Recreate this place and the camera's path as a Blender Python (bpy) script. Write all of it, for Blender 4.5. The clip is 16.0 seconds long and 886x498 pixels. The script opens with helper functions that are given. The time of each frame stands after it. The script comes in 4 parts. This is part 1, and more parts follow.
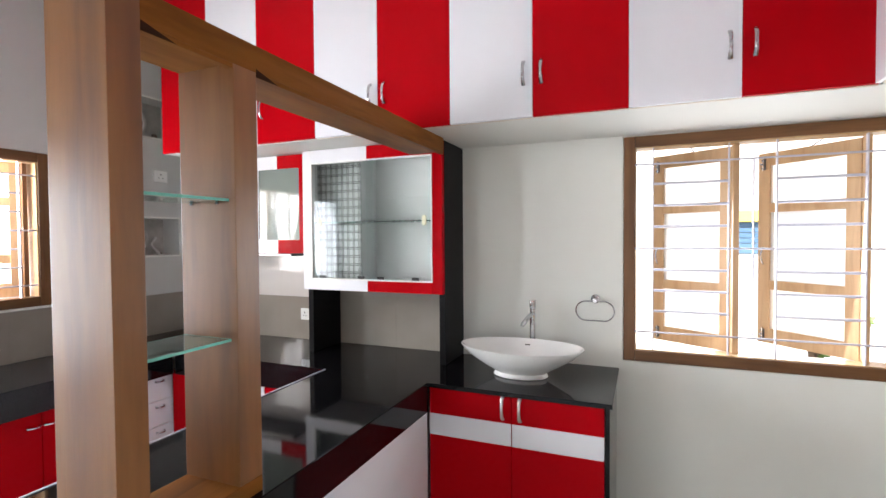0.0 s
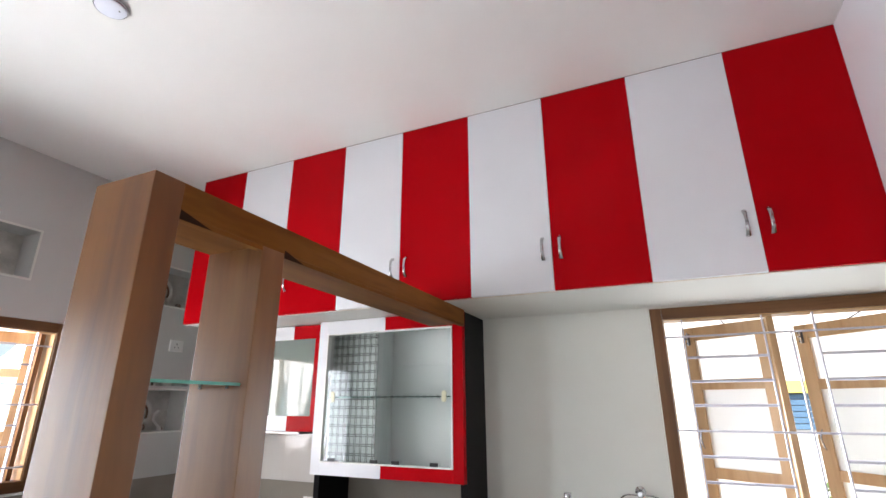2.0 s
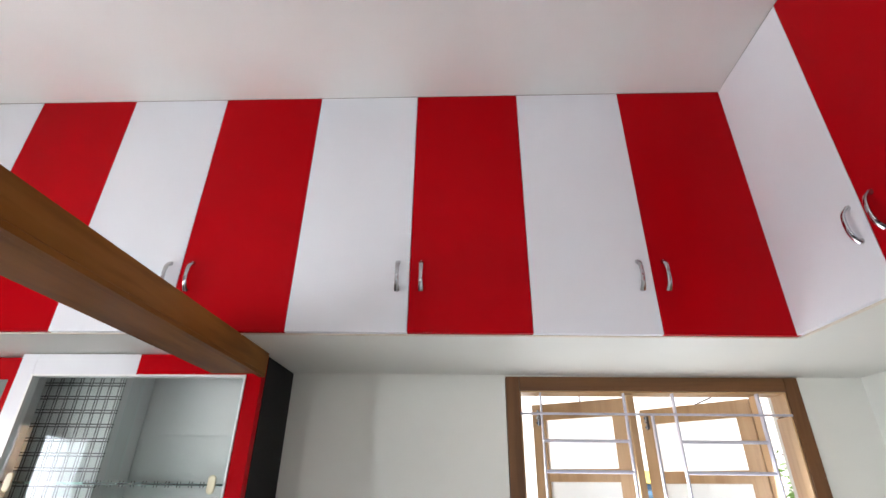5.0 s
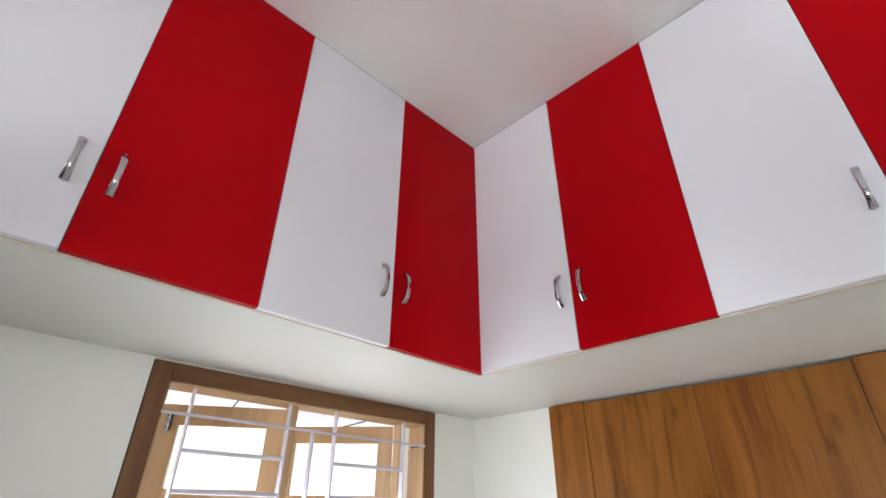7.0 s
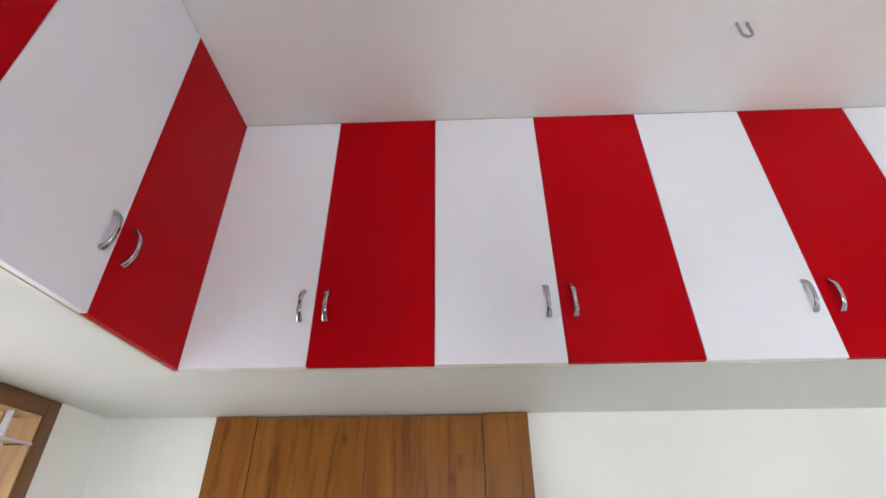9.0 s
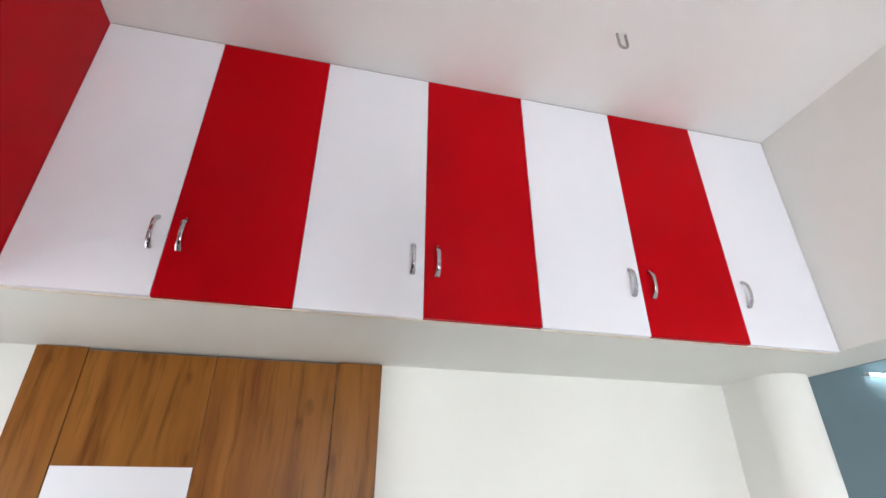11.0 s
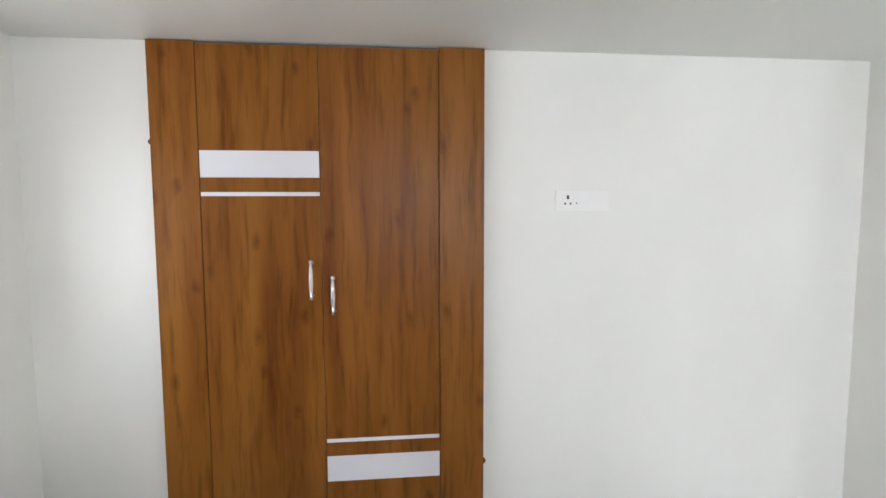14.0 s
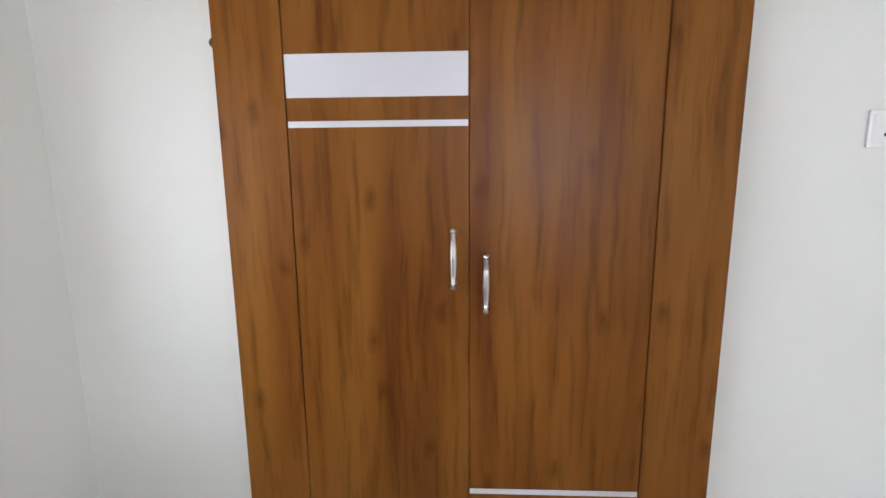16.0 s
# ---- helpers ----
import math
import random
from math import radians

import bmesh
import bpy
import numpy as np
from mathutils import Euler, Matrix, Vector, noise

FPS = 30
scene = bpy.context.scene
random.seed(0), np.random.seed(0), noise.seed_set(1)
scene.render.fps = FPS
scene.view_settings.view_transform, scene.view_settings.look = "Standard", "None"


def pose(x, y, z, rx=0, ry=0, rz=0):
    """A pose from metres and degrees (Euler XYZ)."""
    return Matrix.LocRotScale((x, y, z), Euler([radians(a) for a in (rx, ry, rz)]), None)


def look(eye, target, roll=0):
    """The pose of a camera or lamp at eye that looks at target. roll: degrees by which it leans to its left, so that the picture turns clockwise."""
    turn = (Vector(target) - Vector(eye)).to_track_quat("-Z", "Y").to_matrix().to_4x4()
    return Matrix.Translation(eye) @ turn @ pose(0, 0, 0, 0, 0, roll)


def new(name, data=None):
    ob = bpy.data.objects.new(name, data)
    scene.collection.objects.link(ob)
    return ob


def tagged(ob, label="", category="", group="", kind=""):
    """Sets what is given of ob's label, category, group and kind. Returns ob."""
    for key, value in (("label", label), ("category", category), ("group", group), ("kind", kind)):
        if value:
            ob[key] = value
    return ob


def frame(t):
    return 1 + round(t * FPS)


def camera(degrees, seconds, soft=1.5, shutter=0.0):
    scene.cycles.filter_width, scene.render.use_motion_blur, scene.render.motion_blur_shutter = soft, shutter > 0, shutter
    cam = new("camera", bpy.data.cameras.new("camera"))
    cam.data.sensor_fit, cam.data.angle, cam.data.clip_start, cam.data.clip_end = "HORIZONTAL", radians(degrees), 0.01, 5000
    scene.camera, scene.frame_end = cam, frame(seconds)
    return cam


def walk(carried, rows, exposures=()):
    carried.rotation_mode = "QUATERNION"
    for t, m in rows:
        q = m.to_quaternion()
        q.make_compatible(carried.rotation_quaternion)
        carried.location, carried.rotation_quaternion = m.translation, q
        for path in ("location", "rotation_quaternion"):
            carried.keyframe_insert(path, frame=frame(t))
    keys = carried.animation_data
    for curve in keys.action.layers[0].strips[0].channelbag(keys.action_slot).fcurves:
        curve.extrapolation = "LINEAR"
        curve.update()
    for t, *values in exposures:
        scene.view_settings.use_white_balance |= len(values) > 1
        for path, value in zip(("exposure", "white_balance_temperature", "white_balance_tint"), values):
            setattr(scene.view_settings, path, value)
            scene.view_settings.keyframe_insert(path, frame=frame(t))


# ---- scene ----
cam = camera(85.4, 16.0)

PATH = [
    (0, (0.065, 0.078, 1.612), (-0.7, 1.925, 1.562), -0.4),
    (0.5, (0.073, 0.06, 1.631), (-0.727, 1.886, 1.792), -0.3),
    (1, (0.068, 0.049, 1.65), (-0.737, 1.845, 2.004), -0.2),
    (1.5, (0.051, 0.06, 1.657), (-0.747, 1.822, 2.167), -0.2),
    (2, (0.014, 0.124, 1.666), (-0.766, 1.86, 2.281), -0.1),
    (2.5, (-0.03, 0.259, 1.681), (-0.787, 1.975, 2.373), -0.1),
    (3, (-0.068, 0.388, 1.684), (-0.772, 2.103, 2.434), -0.1),
    (3.2, (-0.104, 0.433, 1.686), (-0.768, 2.158, 2.449), -0.2),
    (5.3, (-0.262, 0.791, 1.711), (-0.149, 2.568, 2.623), 0.6),
    (5.5, (-0.31, 0.835, 1.716), (-0.057, 2.592, 2.639), 0.4),
    (6, (-0.39, 0.95, 1.713), (0.185, 2.611, 2.668), 0.6),
    (6.5, (-0.42, 1.037, 1.71), (0.49, 2.531, 2.68), 0.6),
    (7, (-0.41, 1.123, 1.701), (0.804, 2.372, 2.683), 0.5),
    (7.5, (-0.42, 1.175, 1.693), (1.02, 2.134, 2.695), 0.7),
    (8, (-0.458, 1.264, 1.698), (1.138, 1.901, 2.722), 0.5),
    (8.5, (-0.506, 1.331, 1.696), (1.174, 1.654, 2.732), -0.0),
    (9, (-0.543, 1.364, 1.694), (1.163, 1.418, 2.737), -0.4),
    (9.5, (-0.552, 1.365, 1.697), (1.146, 1.185, 2.739), -0.7),
    (9.7, (-0.551, 1.358, 1.698), (1.137, 1.103, 2.74), -0.7),
    (11.8, (-0.564, 1.308, 1.611), (1.206, 0.771, 2.374), -0.4),
    (12, (-0.56, 1.307, 1.606), (1.247, 0.76, 2.268), -0.3),
    (12.5, (-0.548, 1.294, 1.576), (1.337, 0.766, 1.989), -0.3),
    (13, (-0.534, 1.293, 1.556), (1.409, 0.852, 1.733), -0.1),
    (13.5, (-0.511, 1.32, 1.525), (1.466, 1.015, 1.524), -0.2),
    (14, (-0.459, 1.444, 1.51), (1.526, 1.251, 1.351), -0.2),
    (14.5, (-0.365, 1.558, 1.485), (1.613, 1.46, 1.213), -0.3),
    (15, (-0.182, 1.664, 1.457), (1.792, 1.618, 1.137), -0.5),
    (15.5, (0.023, 1.679, 1.475), (1.992, 1.73, 1.13), -0.6),
    (16, (0.238, 1.738, 1.48), (2.205, 1.83, 1.129), -0.5),
]
EXPOSURE = [(0.0, 1.68, 6500, 13), (1.0, 1.52, 6500, 12), (2.5, 1.34, 6450, 12), (6.0, 1.40, 6450, 11), (8.5, 1.26, 6500, 12), (9.0, 1.24, 6500, 12), (9.5, 1.46, 6500, 12), (12.5, 1.38, 6500, 12), (14.0, 1.22, 6450, 13), (14.6, 1.07, 6400, 13), (16.0, 1.16, 6350, 14)]
walk(cam, [(t, look(eye, target, roll)) for t, eye, target, roll in PATH], EXPOSURE)

# ---- light ----
world = bpy.data.worlds.new("world")
scene.world = world
world.use_nodes = True
wn = world.node_tree
sky = wn.nodes.new("ShaderNodeTexSky")
sky.sky_type, sky.sun_disc = "NISHITA", False
sky.sun_elevation, sky.sun_rotation = radians(52), radians(200)
sky.air_density, sky.dust_density = 1.0, 2.0
wn.links.new(sky.outputs[0], wn.nodes["Background"].inputs[0])
wn.nodes["Background"].inputs[1].default_value = 0.12

sun = new("sun", bpy.data.lights.new("sun", "SUN"))
sun.data.energy, sun.data.angle, sun.data.color = 4.0, radians(0.5), (1.0, 0.95, 0.88)
sun.matrix_world = look((-1.7, -4.6, 6.3), (0, 0, 0))


def opening_light(name, place, towards, width, height, watts, colour):
    lamp = new(name, bpy.data.lights.new(name, "AREA"))
    lamp.data.shape, lamp.data.size, lamp.data.size_y = "RECTANGLE", width, height
    lamp.data.energy, lamp.data.color = watts, colour
    lamp.matrix_world = look(place, towards)
    return lamp


opening_light("daylight_north_window", (0.54, 2.895, 1.40), (0.54, 1.0, 1.18), 1.02, 0.78, 5.2, (0.86, 0.94, 1.0))
opening_light("daylight_west_window", (-3.5, 1.2, 1.67), (0, 1.2, 0.7), 1.1, 0.85, 23, (1.0, 0.97, 0.95))
opening_light("daylight_west_door", (-3.5, 0.285, 1.1), (0, 0.285, 1.2), 0.5, 1.9, 30, (0.88, 0.95, 1.0))
opening_light("daylight_east_hall_window", (3.40, -5.3, 1.1), (0, -5.0, 1.2), 1.8, 1.9, 6, (0.95, 0.98, 1.0))
# added fill lamp in the hall's south wall, no known window there
opening_light("added_south_fill", (-1.6, -6.9, 1.2), (-1.2, 0, 2.6), 3.2, 2.2, 6, (0.95, 0.98, 1.0))
# added fill lamp from the west, set where no view or reflection shows it
opening_light("added_west_fill", (-3.5, -5.1, 1.2), (-0.4, 0.6, 2.1), 1.9, 2.0, 26, (0.95, 0.98, 1.0))


# ---- materials ----
def material(name, colour, rough=0.5, metal=0.0, **more):
    m = bpy.data.materials.new(name)
    m.use_nodes = True
    p = m.node_tree.nodes["Principled BSDF"]
    p.inputs["Base Color"].default_value = (*colour, 1)
    p.inputs["Roughness"].default_value = rough
    p.inputs["Metallic"].default_value = metal
    for key, value in more.items():
        p.inputs[key.replace("_", " ")].default_value = value
    return m


def node(m, kind, **values):
    n = m.node_tree.nodes.new(kind)
    for key, value in values.items():
        n.inputs[key.replace("_", " ")].default_value = value
    return n


def wire(m, a, b):
    m.node_tree.links.new(a, b)


def coords(m, scale):
    g = node(m, "ShaderNodeNewGeometry")
    s = node(m, "ShaderNodeMapping")
    s.inputs["Scale"].default_value = scale
    wire(m, g.outputs["Position"], s.inputs["Vector"])
    return s.outputs["Vector"]


def mottled(m, dark, light, scale, detail=4.0, low=0.3, high=0.7, bump=0.0, bump_scale=60.0, stretch=(1, 1, 1)):
    """Colour that wanders between two tones, and a fine relief."""
    p = m.node_tree.nodes["Principled BSDF"]
    v = coords(m, stretch)
    n = node(m, "ShaderNodeTexNoise", Scale=scale, Detail=detail)
    wire(m, v, n.inputs["Vector"])
    r = node(m, "ShaderNodeValToRGB")
    r.color_ramp.elements[0].position, r.color_ramp.elements[1].position = low, high
    r.color_ramp.elements[0].color, r.color_ramp.elements[1].color = (*dark, 1), (*light, 1)
    wire(m, n.outputs["Fac"], r.inputs["Fac"])
    wire(m, r.outputs["Color"], p.inputs["Base Color"])
    if bump:
        f = node(m, "ShaderNodeTexNoise", Scale=bump_scale, Detail=3.0)
        wire(m, v, f.inputs["Vector"])
        b = node(m, "ShaderNodeBump", Strength=bump, Distance=0.01)
        wire(m, f.outputs["Fac"], b.inputs["Height"])
        wire(m, b.outputs["Normal"], p.inputs["Normal"])
    return m


def wood(name, dark, mid, light, rough=0.35, grain=1.0, knots=True, offset=0.0, along=2, streak=0.5, gloss=0.4):
    """Grain along an axis: broad bands, fine streaks and a few knots."""
    m = material(name, mid, rough)
    p = m.node_tree.nodes["Principled BSDF"]
    info = node(m, "ShaderNodeObjectInfo")
    g = node(m, "ShaderNodeNewGeometry")
    shift = node(m, "ShaderNodeVectorMath")
    shift.operation = "MULTIPLY_ADD"
    wire(m, info.outputs["Random"], shift.inputs[0])
    shift.inputs[1].default_value = (3.7 + offset, 5.3, 9.1)
    wire(m, g.outputs["Position"], shift.inputs[2])
    warp = node(m, "ShaderNodeTexNoise", Scale=3.2, Detail=2.0)
    wire(m, shift.outputs[0], warp.inputs["Vector"])
    bend = node(m, "ShaderNodeVectorMath")
    bend.operation = "MULTIPLY_ADD"
    wire(m, warp.outputs["Color"], bend.inputs[0])
    bend.inputs[1].default_value = [0.0 if k == along else 0.035 for k in range(3)]
    p.inputs["Specular IOR Level"].default_value = gloss
    wire(m, shift.outputs[0], bend.inputs[2])

    def streaks(scale, sx, sz, detail, low, high):
        mp = node(m, "ShaderNodeMapping")
        mp.inputs["Scale"].default_value = [sz if k == along else sx for k in range(3)]
        wire(m, bend.outputs[0], mp.inputs["Vector"])
        n = node(m, "ShaderNodeTexNoise", Scale=scale, Detail=detail, Roughness=0.55)
        wire(m, mp.outputs[0], n.inputs["Vector"])
        r = node(m, "ShaderNodeMapRange")
        r.inputs["From Min"].default_value, r.inputs["From Max"].default_value = low, high
        wire(m, n.outputs["Fac"], r.inputs["Value"])
        return r.outputs["Result"]

    broad = streaks(1.0, 9.0 * grain, 0.9, 4.0, 0.32, 0.68)
    fine = streaks(1.0, 42.0 * grain, 3.0, 6.0, 0.5, 0.72)
    ramp = node(m, "ShaderNodeValToRGB")
    e = ramp.color_ramp.elements
    e[0].position, e[0].color = 0.0, (*dark, 1)
    e[1].position, e[1].color = 1.0, (*light, 1)
    k = e.new(0.45)
    k.color = (*mid, 1)
    wire(m, broad, ramp.inputs["Fac"])
    mix = node(m, "ShaderNodeMix")
    mix.data_type, mix.blend_type = "RGBA", "MULTIPLY"
    tone = node(m, "ShaderNodeValToRGB")
    tone.color_ramp.elements[0].color, tone.color_ramp.elements[1].color = (1, 1, 1, 1), (0.42, 0.3, 0.22, 1)
    wire(m, fine, tone.inputs["Fac"])
    mix.inputs["Factor"].default_value = streak
    wire(m, ramp.outputs["Color"], mix.inputs["A"])
    wire(m, tone.outputs["Color"], mix.inputs["B"])
    last = mix.outputs["Result"]
    if knots:
        split = node(m, "ShaderNodeSeparateXYZ")
        wire(m, bend.outputs[0], split.inputs[0])
        flat = node(m, "ShaderNodeCombineXYZ")
        wire(m, split.outputs["Y"], flat.inputs["X"])
        wire(m, split.outputs["Z"], flat.inputs["Y"])
        mp = node(m, "ShaderNodeMapping")
        mp.inputs["Scale"].default_value = (5.2, 2.6, 1.0)
        wire(m, flat.outputs[0], mp.inputs["Vector"])
        rag = node(m, "ShaderNodeTexNoise", Scale=22.0, Detail=3.0)
        wire(m, shift.outputs[0], rag.inputs["Vector"])
        torn = node(m, "ShaderNodeVectorMath")
        torn.operation = "MULTIPLY_ADD"
        wire(m, rag.outputs["Color"], torn.inputs[0])
        torn.inputs[1].default_value = (0.16, 0.16, 0)
        wire(m, mp.outputs[0], torn.inputs[2])
        vor = node(m, "ShaderNodeTexVoronoi", Scale=1.0, Randomness=1.0)
        vor.voronoi_dimensions = "2D"
        wire(m, torn.outputs[0], vor.inputs["Vector"])
        kr = node(m, "ShaderNodeMapRange")
        kr.inputs["From Min"].default_value, kr.inputs["From Max"].default_value = 0.01, 0.11
        kr.inputs["To Min"].default_value, kr.inputs["To Max"].default_value = 0.55, 0.0
        wire(m, vor.outputs["Distance"], kr.inputs["Value"])
        km = node(m, "ShaderNodeMix")
        km.data_type, km.blend_type = "RGBA", "MIX"
        wire(m, kr.outputs["Result"], km.inputs["Factor"])
        wire(m, last, km.inputs["A"])
        km.inputs["B"].default_value = (dark[0] * 0.5, dark[1] * 0.35, dark[2] * 0.3, 1)
        last = km.outputs["Result"]
    wire(m, last, p.inputs["Base Color"])
    b = node(m, "ShaderNodeBump", Strength=0.08, Distance=0.002)
    wire(m, fine, b.inputs["Height"])
    wire(m, b.outputs["Normal"], p.inputs["Normal"])
    return m


WALL = mottled(material("cream_wall_paint", (0.74, 0.74, 0.70), 0.55), (0.72, 0.725, 0.685), (0.77, 0.775, 0.735), 1.3, bump=0.05, bump_scale=45)
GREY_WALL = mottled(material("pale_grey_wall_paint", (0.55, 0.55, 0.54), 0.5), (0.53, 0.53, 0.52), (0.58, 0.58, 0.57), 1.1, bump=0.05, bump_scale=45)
CEIL = mottled(material("white_ceiling_paint", (0.85, 0.845, 0.83), 0.7), (0.83, 0.825, 0.81), (0.87, 0.865, 0.85), 1.6, bump=0.05, bump_scale=30)
BLUE = mottled(material("blue_wall_paint", (0.17, 0.245, 0.28), 0.6), (0.16, 0.23, 0.265), (0.18, 0.26, 0.295), 1.2, bump=0.05, bump_scale=40)
WHITE = mottled(material("white_laminate", (0.74, 0.75, 0.79), 0.32), (0.725, 0.735, 0.78), (0.755, 0.765, 0.81), 2.2, bump=0.015, bump_scale=220)
RED = mottled(material("red_laminate", (0.42, 0.0015, 0.005), 0.22, Specular_IOR_Level=0.05), (0.385, 0.0012, 0.0045), (0.425, 0.002, 0.006), 2.0, bump=0.015, bump_scale=220)
EDGE = mottled(material("cream_plywood_edge", (0.68, 0.58, 0.53), 0.3), (0.64, 0.54, 0.44), (0.78, 0.73, 0.64), 14)
# dark colour put in for the shade in narrow gaps round the doors
GAP = material("shadow_gap_board", (0.12, 0.1, 0.09), 0.7)
# near-black colour for the painted shade of the rail's notches
NOTCH_SHADE = material("dark_notch_shade", (0.03, 0.012, 0.006), 0.9, Specular_IOR_Level=0.1)
GRANITE = mottled(material("black_granite", (0.008, 0.008, 0.009), 0.06, Specular_IOR_Level=0.3), (0.004, 0.004, 0.005), (0.014, 0.014, 0.016), 260, detail=2.0, low=0.45, high=0.8)
FIN = mottled(material("black_honed_granite", (0.008, 0.008, 0.009), 0.4, Specular_IOR_Level=0.08), (0.006, 0.006, 0.007), (0.016, 0.015, 0.016), 180, detail=2.0, low=0.45, high=0.8)
TILE = mottled(material("beige_glazed_tile", (0.3, 0.27, 0.235), 0.08), (0.27, 0.24, 0.21), (0.33, 0.295, 0.26), 3.0, bump=0.1, bump_scale=7)
WHITE_TILE = mottled(material("white_glazed_tile", (0.66, 0.62, 0.6), 0.1), (0.63, 0.59, 0.57), (0.69, 0.66, 0.64), 3.0, bump=0.1, bump_scale=7)
FLOOR = mottled(material("cream_floor_tile", (0.58, 0.56, 0.52), 0.12), (0.64, 0.61, 0.57), (0.71, 0.68, 0.64), 2.4)
GROUT = material("grey_grout", (0.3, 0.28, 0.26), 0.8)
CHROME = material("chrome", (0.5, 0.5, 0.52), 0.12, 1.0)
NICKEL = mottled(material("brushed_nickel", (0.62, 0.6, 0.58), 0.28, 1.0), (0.58, 0.56, 0.54), (0.68, 0.66, 0.64), 40)
STEEL = mottled(material("lilac_white_painted_steel", (0.58, 0.57, 0.66), 0.35), (0.54, 0.53, 0.62), (0.62, 0.61, 0.70), 20)
DARK_STEEL = material("grey_painted_steel", (0.10, 0.095, 0.095), 0.4)
HALL_STEEL = mottled(material("mid_grey_painted_steel", (0.2, 0.19, 0.185), 0.45), (0.17, 0.16, 0.155), (0.23, 0.215, 0.21), 12)
CERAMIC = mottled(material("white_ceramic", (0.82, 0.82, 0.82), 0.08), (0.81, 0.81, 0.80), (0.84, 0.84, 0.84), 2)
PLASTIC = material("white_plastic", (0.82, 0.82, 0.81), 0.3)
BLACK = material("black_rubber", (0.012, 0.012, 0.012), 0.5)
CREAM_PLASTIC = material("cream_plastic", (0.79, 0.79, 0.77), 0.3)
YELLOWISH = material("cream_plastic_clip", (0.74, 0.71, 0.52), 0.4)
PLASTER = mottled(material("rough_niche_plaster", (0.42, 0.4, 0.37), 0.9), (0.38, 0.36, 0.33), (0.6, 0.575, 0.54), 9, bump=0.6, bump_scale=40)
PALE_PLASTER = mottled(material("pale_moulded_plaster", (0.6, 0.58, 0.55), 0.8), (0.5, 0.48, 0.45), (0.66, 0.64, 0.6), 14, bump=0.4, bump_scale=50)
DUST = mottled(material("brown_rubble", (0.2, 0.13, 0.1), 0.9), (0.12, 0.08, 0.06), (0.3, 0.2, 0.16), 30, bump=0.5, bump_scale=60)
TAN = (0.120, 0.039, 0.006), (0.19, 0.068, 0.010), (0.25, 0.100, 0.021)
LIGHT_WOOD = wood("tan_wood_laminate", *TAN, 0.34, 0.8, streak=0.3, gloss=0.75, knots=False)
LIGHT_WOOD_RAIL = wood("tan_wood_laminate_rail", *TAN, 0.45, 0.8, streak=0.45, gloss=0.10, knots=False, along=1)
WARDROBE_WOOD = wood("teak_wood_laminate", (0.16, 0.051, 0.010), (0.22, 0.081, 0.013), (0.262, 0.106, 0.019), 0.34, 1.0, streak=0.7, gloss=0.15)
BROWN = (0.11, 0.046, 0.016), (0.16, 0.070, 0.024), (0.2, 0.09, 0.033)
FRAME_WOOD = wood("brown_painted_window_wood", *BROWN, 0.4, 1.6, streak=0.4, knots=False)
FRAME_WOOD_X = wood("brown_painted_window_wood_rail", *BROWN, 0.4, 1.6, streak=0.4, knots=False, along=0)
FRAME_WOOD_Y = wood("brown_painted_window_wood_cross", *BROWN, 0.4, 1.6, streak=0.4, knots=False, along=1)
ORANGE = (0.50, 0.31, 0.155), (0.57, 0.37, 0.195), (0.62, 0.41, 0.225)
SASH_WOOD = wood("orange_varnished_wood", *ORANGE, 0.4, 1.6, streak=0.2, knots=False)
DARK_SASH = wood("dark_red_brown_wood", (0.02, 0.008, 0.006), (0.035, 0.013, 0.009), (0.055, 0.02, 0.012), 0.45, 1.6, knots=False)
OLIVE_WOOD = wood("olive_brown_wood", (0.07, 0.042, 0.008), (0.10, 0.06, 0.012), (0.13, 0.08, 0.016), 0.45, 1.6, knots=False)
GLASS = material("clear_glass", (0.93, 0.97, 0.96), 0.0, 0.0, Transmission_Weight=1.0, IOR=1.45)
GLASS_EDGE = material("ground_glass_edge", (0.45, 0.56, 0.53), 0.3)
GREEN_GLASS = material("green_edged_glass", (0.55, 0.9, 0.8), 0.02, 0.0, Transmission_Weight=1.0, IOR=1.5)
GREEN_EDGE = material("green_polished_edge", (0.16, 0.5, 0.40), 0.15)
FROST = material("grey_green_tinted_glass", (0.33, 0.38, 0.35), 0.05, 0.0, Transmission_Weight=0.45, IOR=1.5)
MILK = material("milky_window_glass", (0.95, 0.96, 0.96), 0.65, 0.0, Transmission_Weight=0.9, IOR=1.3)
BLUE_MILK = material("pale_blue_window_glass", (0.72, 0.84, 0.88), 0.5, 0.0, Transmission_Weight=0.85, IOR=1.3)
LAMP_COVER = material("bluish_white_lamp_cover", (0.72, 0.75, 0.85), 0.35)
TUBE = material("lit_tube", (0.9, 0.97, 1.0), 0.4)
TUBE.node_tree.nodes["Principled BSDF"].inputs["Emission Color"].default_value = (0.75, 0.95, 1.0, 1)
TUBE.node_tree.nodes["Principled BSDF"].inputs["Emission Strength"].default_value = 9.0
FACADE = mottled(material("white_outside_wall", (0.78, 0.77, 0.75), 0.8), (0.7, 0.69, 0.67), (0.82, 0.81, 0.79), 0.9)
PINK = mottled(material("pink_outside_wall", (0.6, 0.16, 0.17), 0.8), (0.55, 0.14, 0.15), (0.65, 0.18, 0.19), 0.9)
YELLOW = material("yellow_outside_paint", (0.75, 0.62, 0.16), 0.7)
SLAT_BLUE = mottled(material("blue_slat_paint", (0.09, 0.18, 0.29), 0.6), (0.08, 0.165, 0.27), (0.10, 0.2, 0.31), 2)
